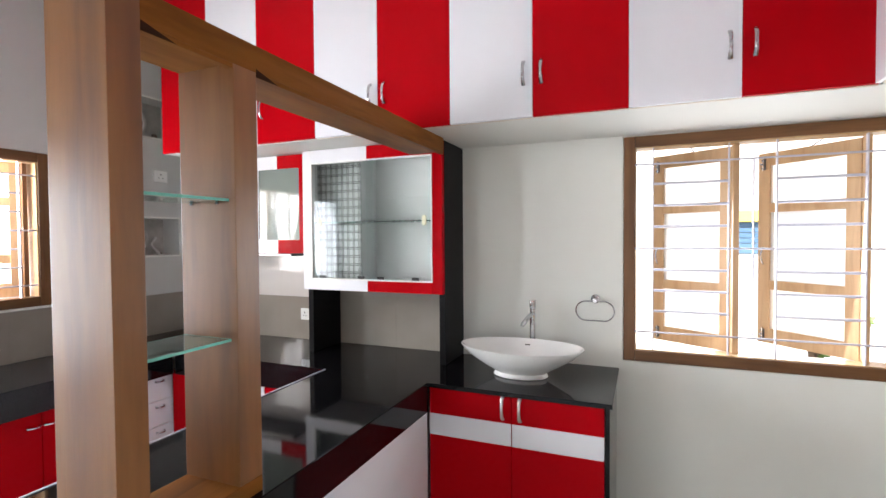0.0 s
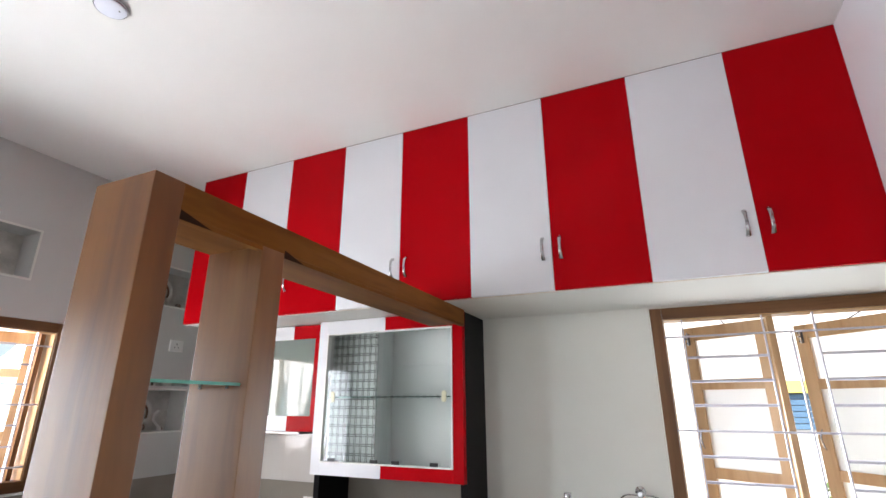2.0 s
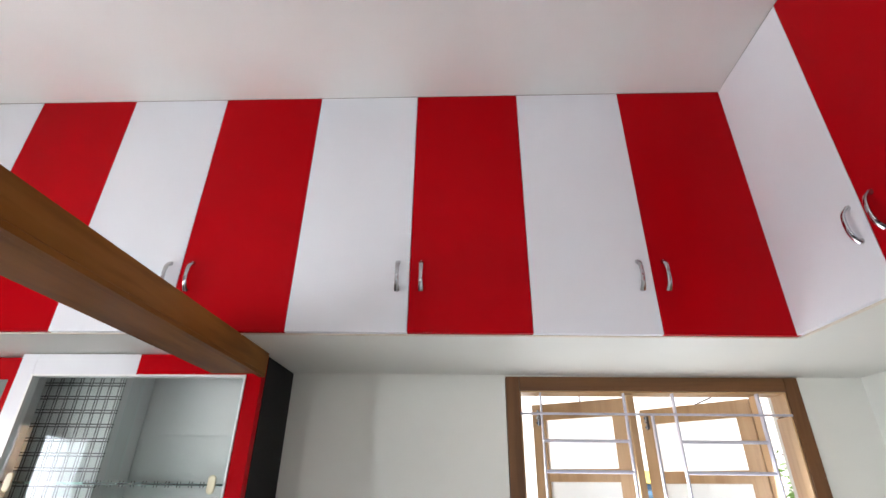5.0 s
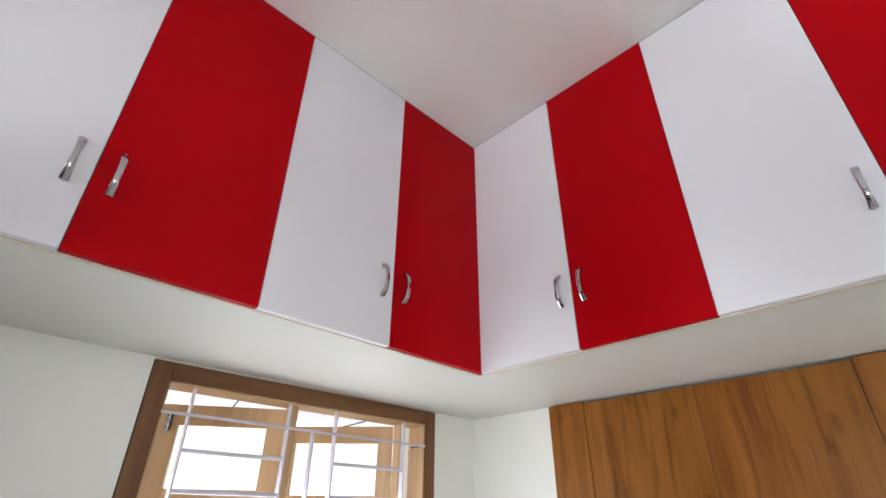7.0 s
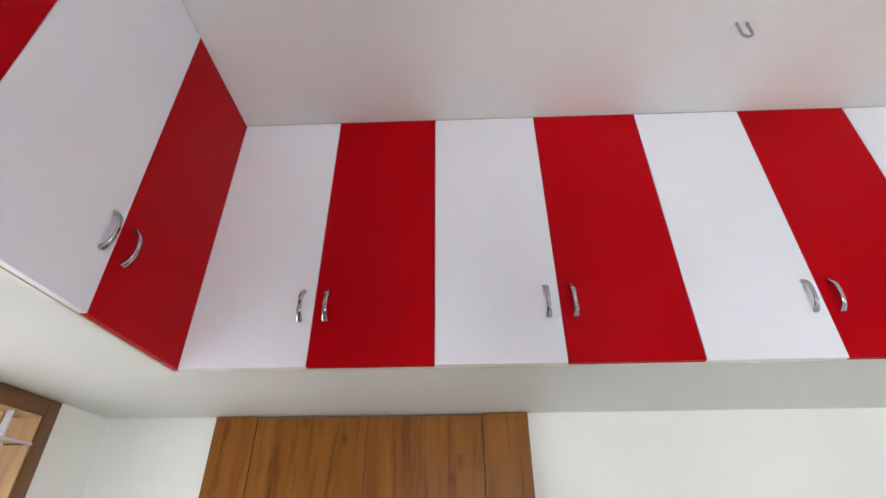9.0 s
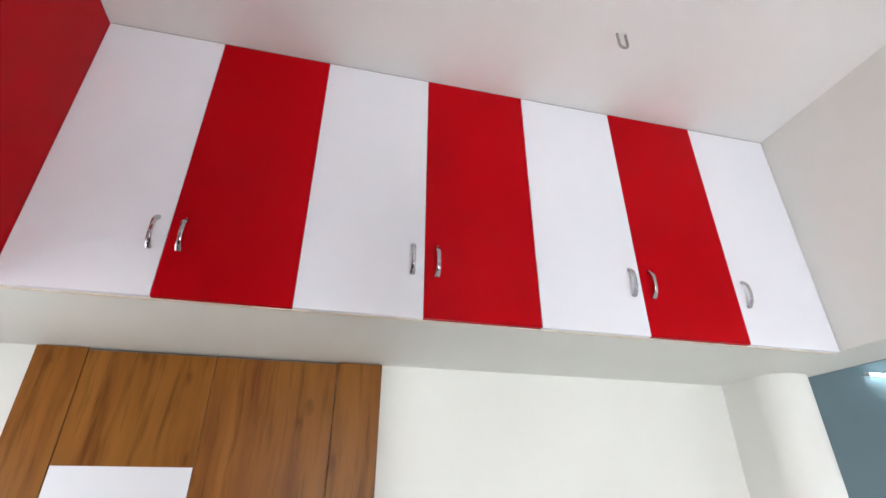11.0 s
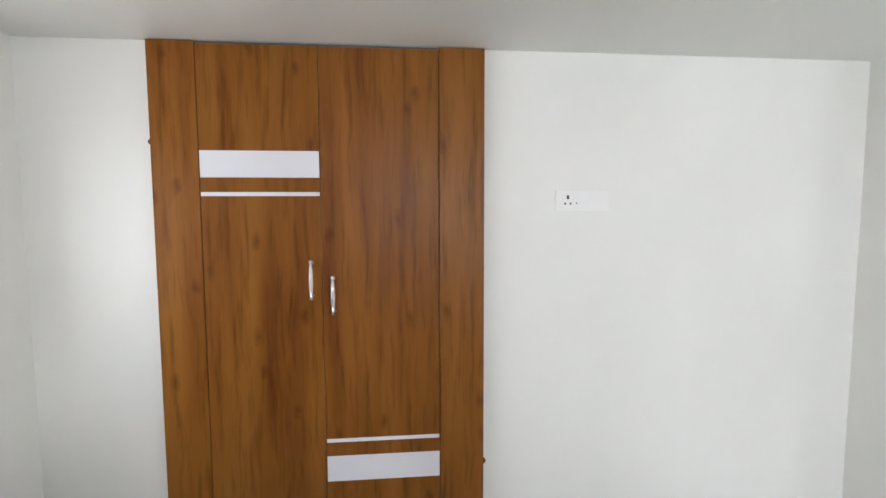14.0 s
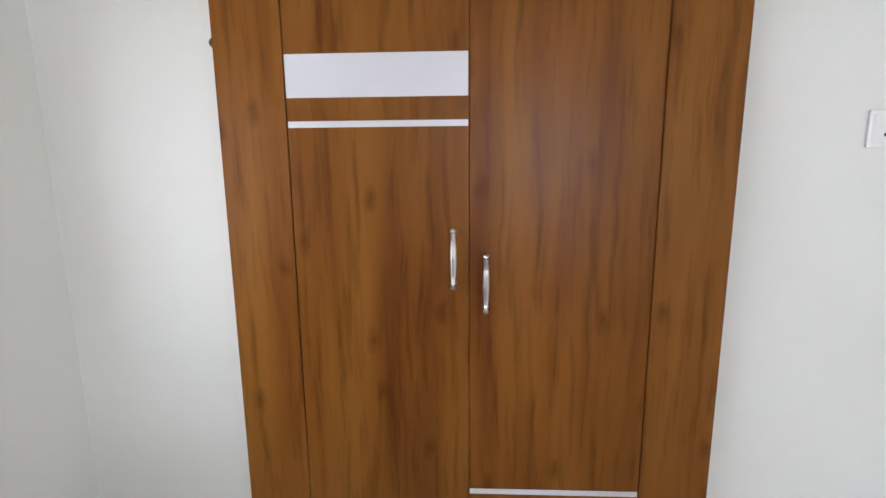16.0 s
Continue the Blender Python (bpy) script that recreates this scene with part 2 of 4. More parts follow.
GROUND = mottled(material("pale_dry_ground", (0.5, 0.46, 0.4), 0.95), (0.4, 0.36, 0.3), (0.6, 0.56, 0.5), 0.6, bump=0.5, bump_scale=5)
BARK = mottled(material("bark", (0.12, 0.08, 0.05), 0.9), (0.08, 0.05, 0.03), (0.16, 0.11, 0.07), 12, bump=0.6, bump_scale=20)
LEAF = mottled(material("leaf", (0.07, 0.13, 0.03), 0.5), (0.06, 0.13, 0.02), (0.12, 0.22, 0.04), 2)


def tartan(name, across):
    m = material(name, (0.3, 0.3, 0.3), 0.3)
    p = m.node_tree.nodes["Principled BSDF"]
    g = node(m, "ShaderNodeNewGeometry")
    sep = node(m, "ShaderNodeSeparateXYZ")
    wire(m, g.outputs["Position"], sep.inputs[0])
    last = None
    for axis in (across, "Z"):
        for shift in (0.0, 0.010):
            a = node(m, "ShaderNodeMath")
            a.operation = "ADD"
            a.inputs[1].default_value = 10 + shift
            wire(m, sep.outputs[axis], a.inputs[0])
            w = node(m, "ShaderNodeMath")
            w.operation = "MODULO"
            w.inputs[1].default_value = 0.040 if axis == across else 0.050
            wire(m, a.outputs[0], w.inputs[0])
            c = node(m, "ShaderNodeMath")
            c.operation = "LESS_THAN"
            c.inputs[1].default_value = 0.0045
            wire(m, w.outputs[0], c.inputs[0])
            if last is None:
                last = c.outputs[0]
                continue
            x = node(m, "ShaderNodeMath")
            x.operation = "MAXIMUM"
            wire(m, last, x.inputs[0])
            wire(m, c.outputs[0], x.inputs[1])
            last = x.outputs[0]
    mix = node(m, "ShaderNodeMix")
    mix.data_type = "RGBA"
    wire(m, last, mix.inputs["Factor"])
    mix.inputs["A"].default_value, mix.inputs["B"].default_value = (0.36, 0.38, 0.37, 1), (0.02, 0.02, 0.02, 1)
    wire(m, mix.outputs["Result"], p.inputs["Base Color"])
    return m


TARTAN_BACK = tartan("grey_tartan_laminate", "X")


# ---- builders ----
def part(name, bm, mat, parent=None, label="", kind="", smooth=False):
    """Links a bmesh, given in world metres, as one object under its thing."""
    me = bpy.data.meshes.new(name)
    bmesh.ops.recalc_face_normals(bm, faces=bm.faces)
    if smooth:
        for f in bm.faces:
            f.smooth = True
    bm.to_mesh(me)
    bm.free()
    me.materials.append(mat)
    ob = new(name, me)
    if parent:
        o = ORIGIN[parent.name]
        me.transform(Matrix.Translation(-Vector(o)))
        ob.parent = parent
        ORIGIN[ob.name] = o
    if smooth:
        me.set_sharp_from_angle(angle=radians(40))
    return tagged(ob, label=label, kind=kind)


ORIGIN = {}


def edge_material(ob, thin_axis, mat):
    """Another material on the narrow faces of a pane."""
    ob.data.materials.append(mat)
    for f in ob.data.polygons:
        if abs(f.normal[thin_axis]) < 0.5:
            f.material_index = 1


def thing(name, place, label, category, group=""):
    ob = new(name)
    ob.location = place
    ob.empty_display_size = 0.05
    ORIGIN[ob.name] = place
    return tagged(ob, label=label, category=category, group=group)


def add_box(bm, x0, x1, y0, y1, z0, z1, bevel=0.0):
    x0, x1, y0, y1, z0, z1 = min(x0, x1), max(x0, x1), min(y0, y1), max(y0, y1), min(z0, z1), max(z0, z1)
    made = bmesh.ops.create_cube(bm, size=1.0)["verts"]
    for v in made:
        v.co = Vector((x0 + (v.co.x + 0.5) * (x1 - x0), y0 + (v.co.y + 0.5) * (y1 - y0), z0 + (v.co.z + 0.5) * (z1 - z0)))
    if bevel:
        edges = list({e for v in made for e in v.link_edges})
        bmesh.ops.bevel(bm, geom=edges, offset=min(bevel, 0.4 * min(x1 - x0, y1 - y0, z1 - z0)), segments=2, affect="EDGES", profile=0.6)
    return made


def box(name, x0, x1, y0, y1, z0, z1, mat, parent=None, label="", kind="", bevel=0.0015):
    bm = bmesh.new()
    add_box(bm, x0, x1, y0, y1, z0, z1, bevel)
    return part(name, bm, mat, parent, label, kind)


def slab(name, x0, x1, y0, y1, z0, z1, mat):
    return box(name, x0, x1, y0, y1, z0, z1, mat, kind="structure", bevel=0)


def sweep(bm, points, radii, sides=10, flat=1.0, cap=True):
    """A tube along points; flat squeezes the section across the first bend."""
    pts = [Vector(p) for p in points]
    rings = []
    side = None
    for n, p in enumerate(pts):
        ahead = (pts[min(n + 1, len(pts) - 1)] - pts[max(n - 1, 0)]).normalized()
        if side is None:
            side = ahead.orthogonal().normalized()
        side = (side - ahead * side.dot(ahead)).normalized()
        up = ahead.cross(side)
        r = radii[n] if isinstance(radii, (list, tuple)) else radii
        rings.append([bm.verts.new(p + r * (math.cos(a) * side + flat * math.sin(a) * up)) for a in (2 * math.pi * k / sides for k in range(sides))])
    for a, b in zip(rings, rings[1:]):
        for k in range(sides):
            bm.faces.new((a[k], a[(k + 1) % sides], b[(k + 1) % sides], b[k]))
    if cap:
        bm.faces.new(rings[0][::-1])
        bm.faces.new(rings[-1])


def ellipse_loft(bm, rows, sides=48, closed_low=True, closed_high=True):
    """Rings of centre x, y, half widths a, b, height z and lift towards the ends."""
    rings = []
    for cx, cy, a, b, z, lift in rows:
        rings.append([bm.verts.new((cx + a * math.cos(t), cy + b * math.sin(t), z + lift * math.cos(t) ** 2)) for t in (2 * math.pi * k / sides for k in range(sides))])
    for p, q in zip(rings, rings[1:]):
        for k in range(sides):
            bm.faces.new((p[k], p[(k + 1) % sides], q[(k + 1) % sides], q[k]))
    if closed_low:
        bm.faces.new(rings[0][::-1])
    if closed_high:
        bm.faces.new(rings[-1])


def wall_with_opening(name, axis, at, thick, lo, hi, z0, z1, holes, mat):
    """A wall across axis 'x' or 'y' at a place, its face at `at`, thick towards the sign of thick; holes: lo, hi, z0, z1."""
    def put(a, b, c, d):
        if b - a < 1e-4 or d - c < 1e-4:
            return
        s = (at, at + thick)
        if axis == "x":
            add_box(bm, *s, a, b, c, d)
        else:
            add_box(bm, a, b, *s, c, d)
    bm = bmesh.new()
    edge = lo
    for a, b, c, d in sorted(holes):
        put(edge, a, z0, z1)
        put(a, b, z0, c)
        put(a, b, d, z1)
        edge = b
    put(edge, hi, z0, z1)
    return part(name, bm, mat, kind="structure")


# ---- sizes ----
WALL_Y, WALL_X, WEST_X, SOUTH_Y = 2.793, 1.43, -3.26, -0.547
CEILING, SOFFIT = 3.115, 2.130
LOFT_Y, LOFT_X = 2.184, 0.804
LOFT_BOTTOM, LOFT_TOP = 2.129, 3.108
COUNTER = 0.907
HALL_S, HALL_E = -7.0, 3.45

# ---- structure ----
HALL_CEIL = mottled(material("pale_blue_ceiling_paint", (0.42, 0.55, 0.6), 0.7), (0.4, 0.53, 0.58), (0.44, 0.57, 0.62), 1.4)
slab("floor", WEST_X - 0.23, HALL_E + 0.23, HALL_S - 0.23, WALL_Y + 0.23, -0.12, -0.004, GROUT)
bm = bmesh.new()
add_box(bm, WEST_X - 0.23, WALL_X + 0.23, -0.80, WALL_Y + 0.23, CEILING, CEILING + 0.15)
add_box(bm, WEST_X - 0.23, HALL_E + 0.23, HALL_S - 0.23, -0.80, CEILING, CEILING + 0.15)
part("ceiling", bm, CEIL, kind="structure")
slab("ceiling_hall", WEST_X, HALL_E, HALL_S, -0.822, CEILING - 0.02, CEILING - 0.001, HALL_CEIL)
wall_with_opening("wall_north", "y", WALL_Y, 0.23, -1.0, WALL_X + 0.23, 0, CEILING, [(-0.027, 1.171, 0.95, 2.13)], WALL)
wall_with_opening("wall_north", "y", WALL_Y, 0.23, WEST_X - 0.23, -1.0, 0, CEILING, [], GREY_WALL)
wall_with_opening("wall_east", "x", WALL_X, 0.23, -0.78, WALL_Y, 0, CEILING, [], WALL)
NICHES = [(1.02, 1.59, 2.36, 2.64), (2.19, 2.74, 2.36, 2.64), (2.19, 2.74, 1.49, 1.765)]
bm = bmesh.new()
W0, W1 = WEST_X - 0.23, WEST_X
# the opening from -6.05 to -4.15 is unseen, added for the fill lamp
for a, b, holes in ((HALL_S, -6.05, []), (-6.05, -4.15, [(0.1, 2.2)]), (-4.15, 0.01, []), (0.01, 0.56, [(0.0, 2.1)]), (0.56, 0.62, []), (0.62, 1.02, [(1.215, 2.13)]), (1.02, 1.59, [(1.215, 2.13), (2.36, 2.64)]),
                    (1.59, 1.862, [(1.215, 2.13)]), (1.862, 2.19, []), (2.19, 2.74, [(1.49, 1.765), (2.36, 2.64)]), (2.74, WALL_Y, [])):
    low = 0.0
    for c, d in holes:
        if c > low:
            add_box(bm, W0, W1, a, b, low, c)
        low = d
    add_box(bm, W0, W1, a, b, low, CEILING)
part("wall_west", bm, GREY_WALL, kind="structure")
bm = bmesh.new()
for a, b, c, d in NICHES:
    add_box(bm, W0, W0 + 0.06, a, b, c, d)
part("niche_back", bm, PLASTER, kind="structure")
bm = bmesh.new()
for a, b, c, d in NICHES:
    add_box(bm, W1 - 0.004, W1 + 0.004, a - 0.012, b + 0.012, c - 0.012, c)
    add_box(bm, W1 - 0.004, W1 + 0.004, a - 0.012, b + 0.012, d, d + 0.012)
    add_box(bm, W1 - 0.004, W1 + 0.004, a - 0.012, a, c, d)
    add_box(bm, W1 - 0.004, W1 + 0.004, b, b + 0.012, c, d)
part("niche_trim", bm, WALL, kind="structure")
# the nook's end wall and the beam over the way to the hall
bm = bmesh.new()
add_box(bm, 1.135, WALL_X, -0.81, SOUTH_Y, 0, SOFFIT + 0.0025, 0.0)
bmesh.ops.bevel(bm, geom=[e for e in bm.edges if abs(e.verts[0].co.x - 1.135) < 1e-4 and abs(e.verts[1].co.x - 1.135) < 1e-4 and abs(e.verts[0].co.z - e.verts[1].co.z) > 1], offset=0.12, segments=16, profile=0.5, affect="EDGES")
nook = part("wall_south_nook", bm, WALL, kind="structure")
R = 0.12
for f in nook.data.polygons:
    f.use_smooth = True
normals = []
for f in nook.data.polygons:
    for v in f.vertices:
        co, n = nook.data.vertices[v].co, f.normal.copy()
        if abs(n.z) < 0.5 and abs(n.x) > 0.01 and abs(n.y) > 0.01:
            centre_y = SOUTH_Y - R if n.y > 0 else -0.81 + R
            n = Vector((co.x - 1.135 - R, co.y - centre_y, 0)).normalized()
        normals.append(n)
nook.data.normals_split_custom_set(normals)
slab("beam", WEST_X, WALL_X, -0.80, -0.5285, SOFFIT + 0.003, CEILING, WALL)
slab("beam_hall_face", WEST_X, HALL_E, -0.82, -0.802, SOFFIT + 0.004, CEILING, BLUE)
# hall
wall_with_opening("wall_hall_east", "x", HALL_E, 0.23, HALL_S, -0.78, 0, CEILING, [(-6.3, -4.278, 0.09, 2.177)], BLUE)
# the south wall's hole is unseen, made only for the fill lamp
wall_with_opening("wall_hall_south", "y", HALL_S, -0.23, WEST_X - 0.23, HALL_E + 0.23, 0, CEILING, [(-2.4, 0.8, 0.1, 2.3)], BLUE)
slab("wall_hall_north", WALL_X + 0.23, HALL_E + 0.23, -0.80, -0.6, 0, CEILING, BLUE)

# lofts: concrete shelves
def rise(ob):
    """Lifts the lower edge of the north shelf and its cupboards towards the west, fitted to the camera's view."""
    ox, oy, oz = ORIGIN.get(ob.name, (0, 0, 0))
    for v in ob.data.vertices:
        if v.co.z + oz < 2.16:
            v.co.z += 0.0065 * min(max(LOFT_X - v.co.x - ox, 0.0), 1.73)
    return ob


bm = bmesh.new()
for a, b in ((-2.69, -0.93), (-0.93, LOFT_X), (LOFT_X, WALL_X)):
    add_box(bm, a, b, LOFT_Y + 0.0315, WALL_Y, SOFFIT, SOFFIT + 0.075)
rise(part("loft_slab", bm, WALL, kind="structure"))
bm = bmesh.new()
add_box(bm, LOFT_X + 0.0315, WALL_X, SOUTH_Y, LOFT_Y + 0.031, SOFFIT, SOFFIT + 0.075)
part("loft_slab", bm, WALL, kind="structure")
# dark strip above the doors, its colour standing for the shade in the gap
bm = bmesh.new()
add_box(bm, -2.69, LOFT_X, LOFT_Y + 0.002, LOFT_Y + 0.02, LOFT_TOP - 0.01, CEILING)
add_box(bm, LOFT_X + 0.002, LOFT_X + 0.02, -0.524, LOFT_Y, LOFT_TOP - 0.01, CEILING)
part("gap_shade_strip", bm, GAP, kind="structure")


# ---- loft cupboards ----
def arc_handle(parent, centre, out, along=(0, 0, 1), length=0.104, reach=0.021, wide=0.0058, mat=CHROME, name="handle"):
    """A flat bowed pull with two feet."""
    c, o, a = Vector(centre), Vector(out), Vector(along)
    side = a.cross(o)
    bm = bmesh.new()
    steps = 14
    rings = []
    for n in range(steps + 1):
        u = -1 + 2 * n / steps
        out_by = reach * (1 - abs(u) ** 3.2)
        w = wide * (1.0 + 0.45 * abs(u) ** 2)
        t = 0.0030 + 0.001 * (1 - abs(u))
        slope = Vector(a) * 1.0 - o * (reach * 3.2 * abs(u) ** 2.2 * (1 if u > 0 else -1)) / (length / 2)
        n_dir = slope.normalized().cross(side).normalized()
        p = c + a * (u * length / 2) + o * (out_by + t)
        rings.append([bm.verts.new(p + side * w * sx + n_dir * t * sy) for sx, sy in ((-1, -0.6), (-0.7, -1), (0.7, -1), (1, -0.6), (1, 0.6), (0.7, 1), (-0.7, 1), (-1, 0.6))])
    for p, q in zip(rings, rings[1:]):
        for k in range(8):
            bm.faces.new((p[k], p[(k + 1) % 8], q[(k + 1) % 8], q[k]))
    bm.faces.new(rings[0][::-1])
    bm.faces.new(rings[-1])
    for end in (-1, 1):
        base = c + a * (end * (length / 2 - 0.004))
        sweep(bm, [base - o * 0.001, base + o * 0.007], [0.0078, 0.006], 10)
    return part(name, bm, mat, parent, smooth=True)


def loft_cabinet(span, axis, colours, handles, group):
    """span: edges of its doors in order; doors face -y ('y') or -x ('x')."""
    lo, hi = min(span), max(span)
    words = " and ".join(sorted({c for c in colours}))
    mid = (lo + hi) / 2
    place = (mid, LOFT_Y, LOFT_BOTTOM) if axis == "y" else (LOFT_X, mid, LOFT_BOTTOM)
    cab = thing("loft_cabinet", place, f"glossy {words} laminate loft cupboard with closed doors", "cupboard", group)
    bm = bmesh.new()
    z0, z1, d = SOFFIT + 0.079, LOFT_TOP - 0.012, 0.55
    for e in (lo + 0.002, hi - 0.018):
        if axis == "y":
            add_box(bm, e, e + 0.016, LOFT_Y + 0.032, LOFT_Y + d, z0, z1)
        else:
            add_box(bm, LOFT_X + 0.032, LOFT_X + d, e, e + 0.016, z0, z1)
    for z in (z0, z1 - 0.016):
        if axis == "y":
            add_box(bm, lo + 0.019, hi - 0.019, LOFT_Y + 0.032, LOFT_Y + d, z, z + 0.016)
        else:
            add_box(bm, LOFT_X + 0.032, LOFT_X + d, lo + 0.019, hi - 0.019, z, z + 0.016)
    part("body", bm, EDGE, cab)
    if axis == "y":
        rise(box("edge_strip", lo + 0.0005, hi - 0.0005, LOFT_Y + 0.0195, LOFT_Y + 0.031, LOFT_BOTTOM - 0.0025, LOFT_BOTTOM + 0.02, EDGE, cab, "chipped cream plywood edge", bevel=0))
    else:
        box("edge_strip", LOFT_X + 0.0195, LOFT_X + 0.031, lo + 0.0005, hi - 0.0005, LOFT_BOTTOM - 0.0025, LOFT_BOTTOM + 0.02, EDGE, cab, "chipped cream plywood edge", bevel=0)
    for n, colour in enumerate(colours):
        a, b = sorted((span[n], span[n + 1]))
        g = 0.0008
        mat = RED if colour == "red" else WHITE
        if axis == "y":
            door = rise(box("door", a + g, b - g, LOFT_Y, LOFT_Y + 0.018, LOFT_BOTTOM, LOFT_TOP + 0.003, mat, cab, f"glossy {colour} door", bevel=0.001))
        else:
            door = box("door", LOFT_X, LOFT_X + 0.018, a + g, b - g, LOFT_BOTTOM, LOFT_TOP + 0.003, mat, cab, f"glossy {colour} door", bevel=0.001)
        if handles[n] is not None:
            if axis == "y":
                arc_handle(door, (handles[n], LOFT_Y, 2.328), (0, -1, 0))
            else:
                arc_handle(door, (LOFT_X, handles[n], 2.322), (-1, 0, 0))
    return cab


A = [LOFT_X + 0.016, 0.411, 0.0145, -0.379, -0.768, -1.156, -1.537, -1.93, -2.31, -2.69]
loft_cabinet(A[0:3], "y", ("red", "white"), (0.452, 0.370), "loft cupboards along the ceiling")
loft_cabinet(A[2:5], "y", ("red", "white"), (-0.340, -0.418), "loft cupboards along the ceiling")
loft_cabinet(A[4:7], "y", ("red", "white"), (-1.117, -1.195), "loft cupboards along the ceiling")
loft_cabinet(A[6:9], "y", ("red", "white"), (-1.891, -1.969), "loft cupboards along the ceiling")
loft_cabinet(A[8:10], "y", ("red",), (-2.35,), "loft cupboards along the ceiling")
B = [LOFT_Y - 0.001, 1.807, 1.433, 1.05, 0.661, 0.266, -0.133, -0.5255]
loft_cabinet(B[0:3], "x", ("white", "red"), (1.845, 1.767), "loft cupboards along the ceiling")
loft_cabinet(B[2:5], "x", ("white", "red"), (1.089, 1.009), "loft cupboards along the ceiling")
loft_cabinet(B[4:7], "x", ("white", "red"), (0.305, 0.227), "loft cupboards along the ceiling")
loft_cabinet(B[6:8], "x", ("white",), (-0.172,), "loft cupboards along the ceiling")

# ---- wardrobe ----
WX = 1.408


def bar_handle(parent, x, y, z0, z1):
    bm = bmesh.new()
    h = z1 - z0
    profile = [(0.0, 0.0010), (0.012, 0.0052), (0.03, 0.0075), (0.055, 0.0078), (0.075, 0.0045), (0.09, 0.0040), (0.10, 0.0062), (0.115, 0.0062), (0.13, 0.0052),
               (0.3, 0.0076), (0.5, 0.0086)]
    profile += [(1 - u, r) for u, r in reversed(profile[:-1])]
    sweep(bm, [(x - 0.027, y, z0 + u * h) for u, r in profile], [r for u, r in profile], 14)
    for z in (z0 + 0.08 * h, z1 - 0.08 * h):
        sweep(bm, [(x - 0.025, y, z), (x - 0.012, y, z), (x - 0.002, y, z), (x + 0.001, y, z)], [0.0042, 0.0042, 0.0075, 0.0085], 10)
    part("handle", bm, NICKEL, parent, "brushed nickel bar handle with round ends", smooth=True)


def wardrobe():
    w = thing("wardrobe", (WX, 1.72, 0), "built-in brown wood-grain wardrobe with two closed doors and white inlaid strips", "wardrobe")
    top = SOFFIT - 0.004
    box("side_panel", WX - 0.004, WALL_X - 0.002, 2.166, 2.331, 0.0, top, WARDROBE_WOOD, w, bevel=0.002)
    box("side_panel", WX - 0.004, WALL_X - 0.002, 1.100, 1.276, 0.0, top, WARDROBE_WOOD, w, bevel=0.002)
    box("top_strip", WX + 0.006, WALL_X - 0.002, 1.2775, 2.1645, top - 0.006, top, GAP, w, bevel=0)
    left = box("door", WX, WX + 0.019, 1.7288, 2.1642, 0.02, top - 0.008, WARDROBE_WOOD, w, bevel=0.0015)
    right = box("door", WX, WX + 0.019, 1.2778, 1.7272, 0.02, top - 0.008, WARDROBE_WOOD, w, bevel=0.0015)
    for d, a, b, strips in ((left, 1.7305, 2.1625, ((1.636, 1.735), (1.567, 1.582))), (right, 1.2795, 1.7255, ((0.597, 0.612), (0.437, 0.541)))):
        for z0, z1 in strips:
            box("inlay_strip", WX - 0.0012, WX + 0.004, a, b, z0, z1, WHITE, d, "white inlaid strip", bevel=0.0004)
    bar_handle(left, WX, 1.767, 1.172, 1.327)
    bar_handle(right, WX, 1.687, 1.112, 1.265)
    box("backing", WX + 0.0195, WALL_X - 0.002, 1.2775, 2.1645, 0.0, top - 0.008, GAP, w, bevel=0)
    for y, z in ((2.335, 1.765), (1.096, 0.486)):
        bm = bmesh.new()
        s = 1 if y > 2 else -1
        sweep(bm, [(WX + 0.008, y - 0.006 * s, z), (WX + 0.008, y, z), (WX + 0.008, y + 0.006 * s, z)], [0.013, 0.012, 0.006], 12)
        part("side_knob", bm, OLIVE_WOOD, w, "small brown stop knob", smooth=True)


wardrobe()


# ---- sockets ----
def socket_plate(name, face, across, y0, y1, z0, z1, holes, label, mat=PLASTIC):
    """A plate on an x or y wall; across: outward sign."""
    axis, at = face
    s = thing(name, (at, (y0 + y1) / 2, z0) if axis == "x" else ((y0 + y1) / 2, at, z0), label, "socket")

    def plate(n, a, b, c, d, lo, hi, mat, bev=0.002):
        lo, hi = at + across * lo, at + across * hi
        if axis == "x":
            box(n, lo, hi, a, b, c, d, mat, s, bevel=bev)
        else:
            box(n, a, b, lo, hi, c, d, mat, s, bevel=bev)
    plate("plate", y0, y1, z0, z1, 0.0, 0.009, mat, 0.003)
    for a, b, c, d in holes:
        plate("pin_hole", a, b, c, d, 0.0085, 0.0096, BLACK, 0.0)
    return s


s = socket_plate("socket_plate", ("x", WALL_X), -1, 0.583, 0.806, 1.508, 1.593,
                 [],
                 "long cream-white socket plate with three pin holes on cream wall", CREAM_PLASTIC)
box("module_frame", WALL_X - 0.0100, WALL_X - 0.0085, 0.592, 0.797, 1.519, 1.582, CREAM_PLASTIC, s, bevel=0.001)
for a, b, c, d in ((0.752, 0.7615, 1.555, 1.570), (0.764, 0.7715, 1.533, 1.5405), (0.742, 0.7495, 1.533, 1.5405)):
    box("pin_hole", WALL_X - 0.0108, WALL_X - 0.0098, a, b, c, d, BLACK, s, bevel=0)
box("switch_mark", WALL_X - 0.0108, WALL_X - 0.0098, 0.718, 0.723, 1.535, 1.541, DARK_STEEL, s, bevel=0)
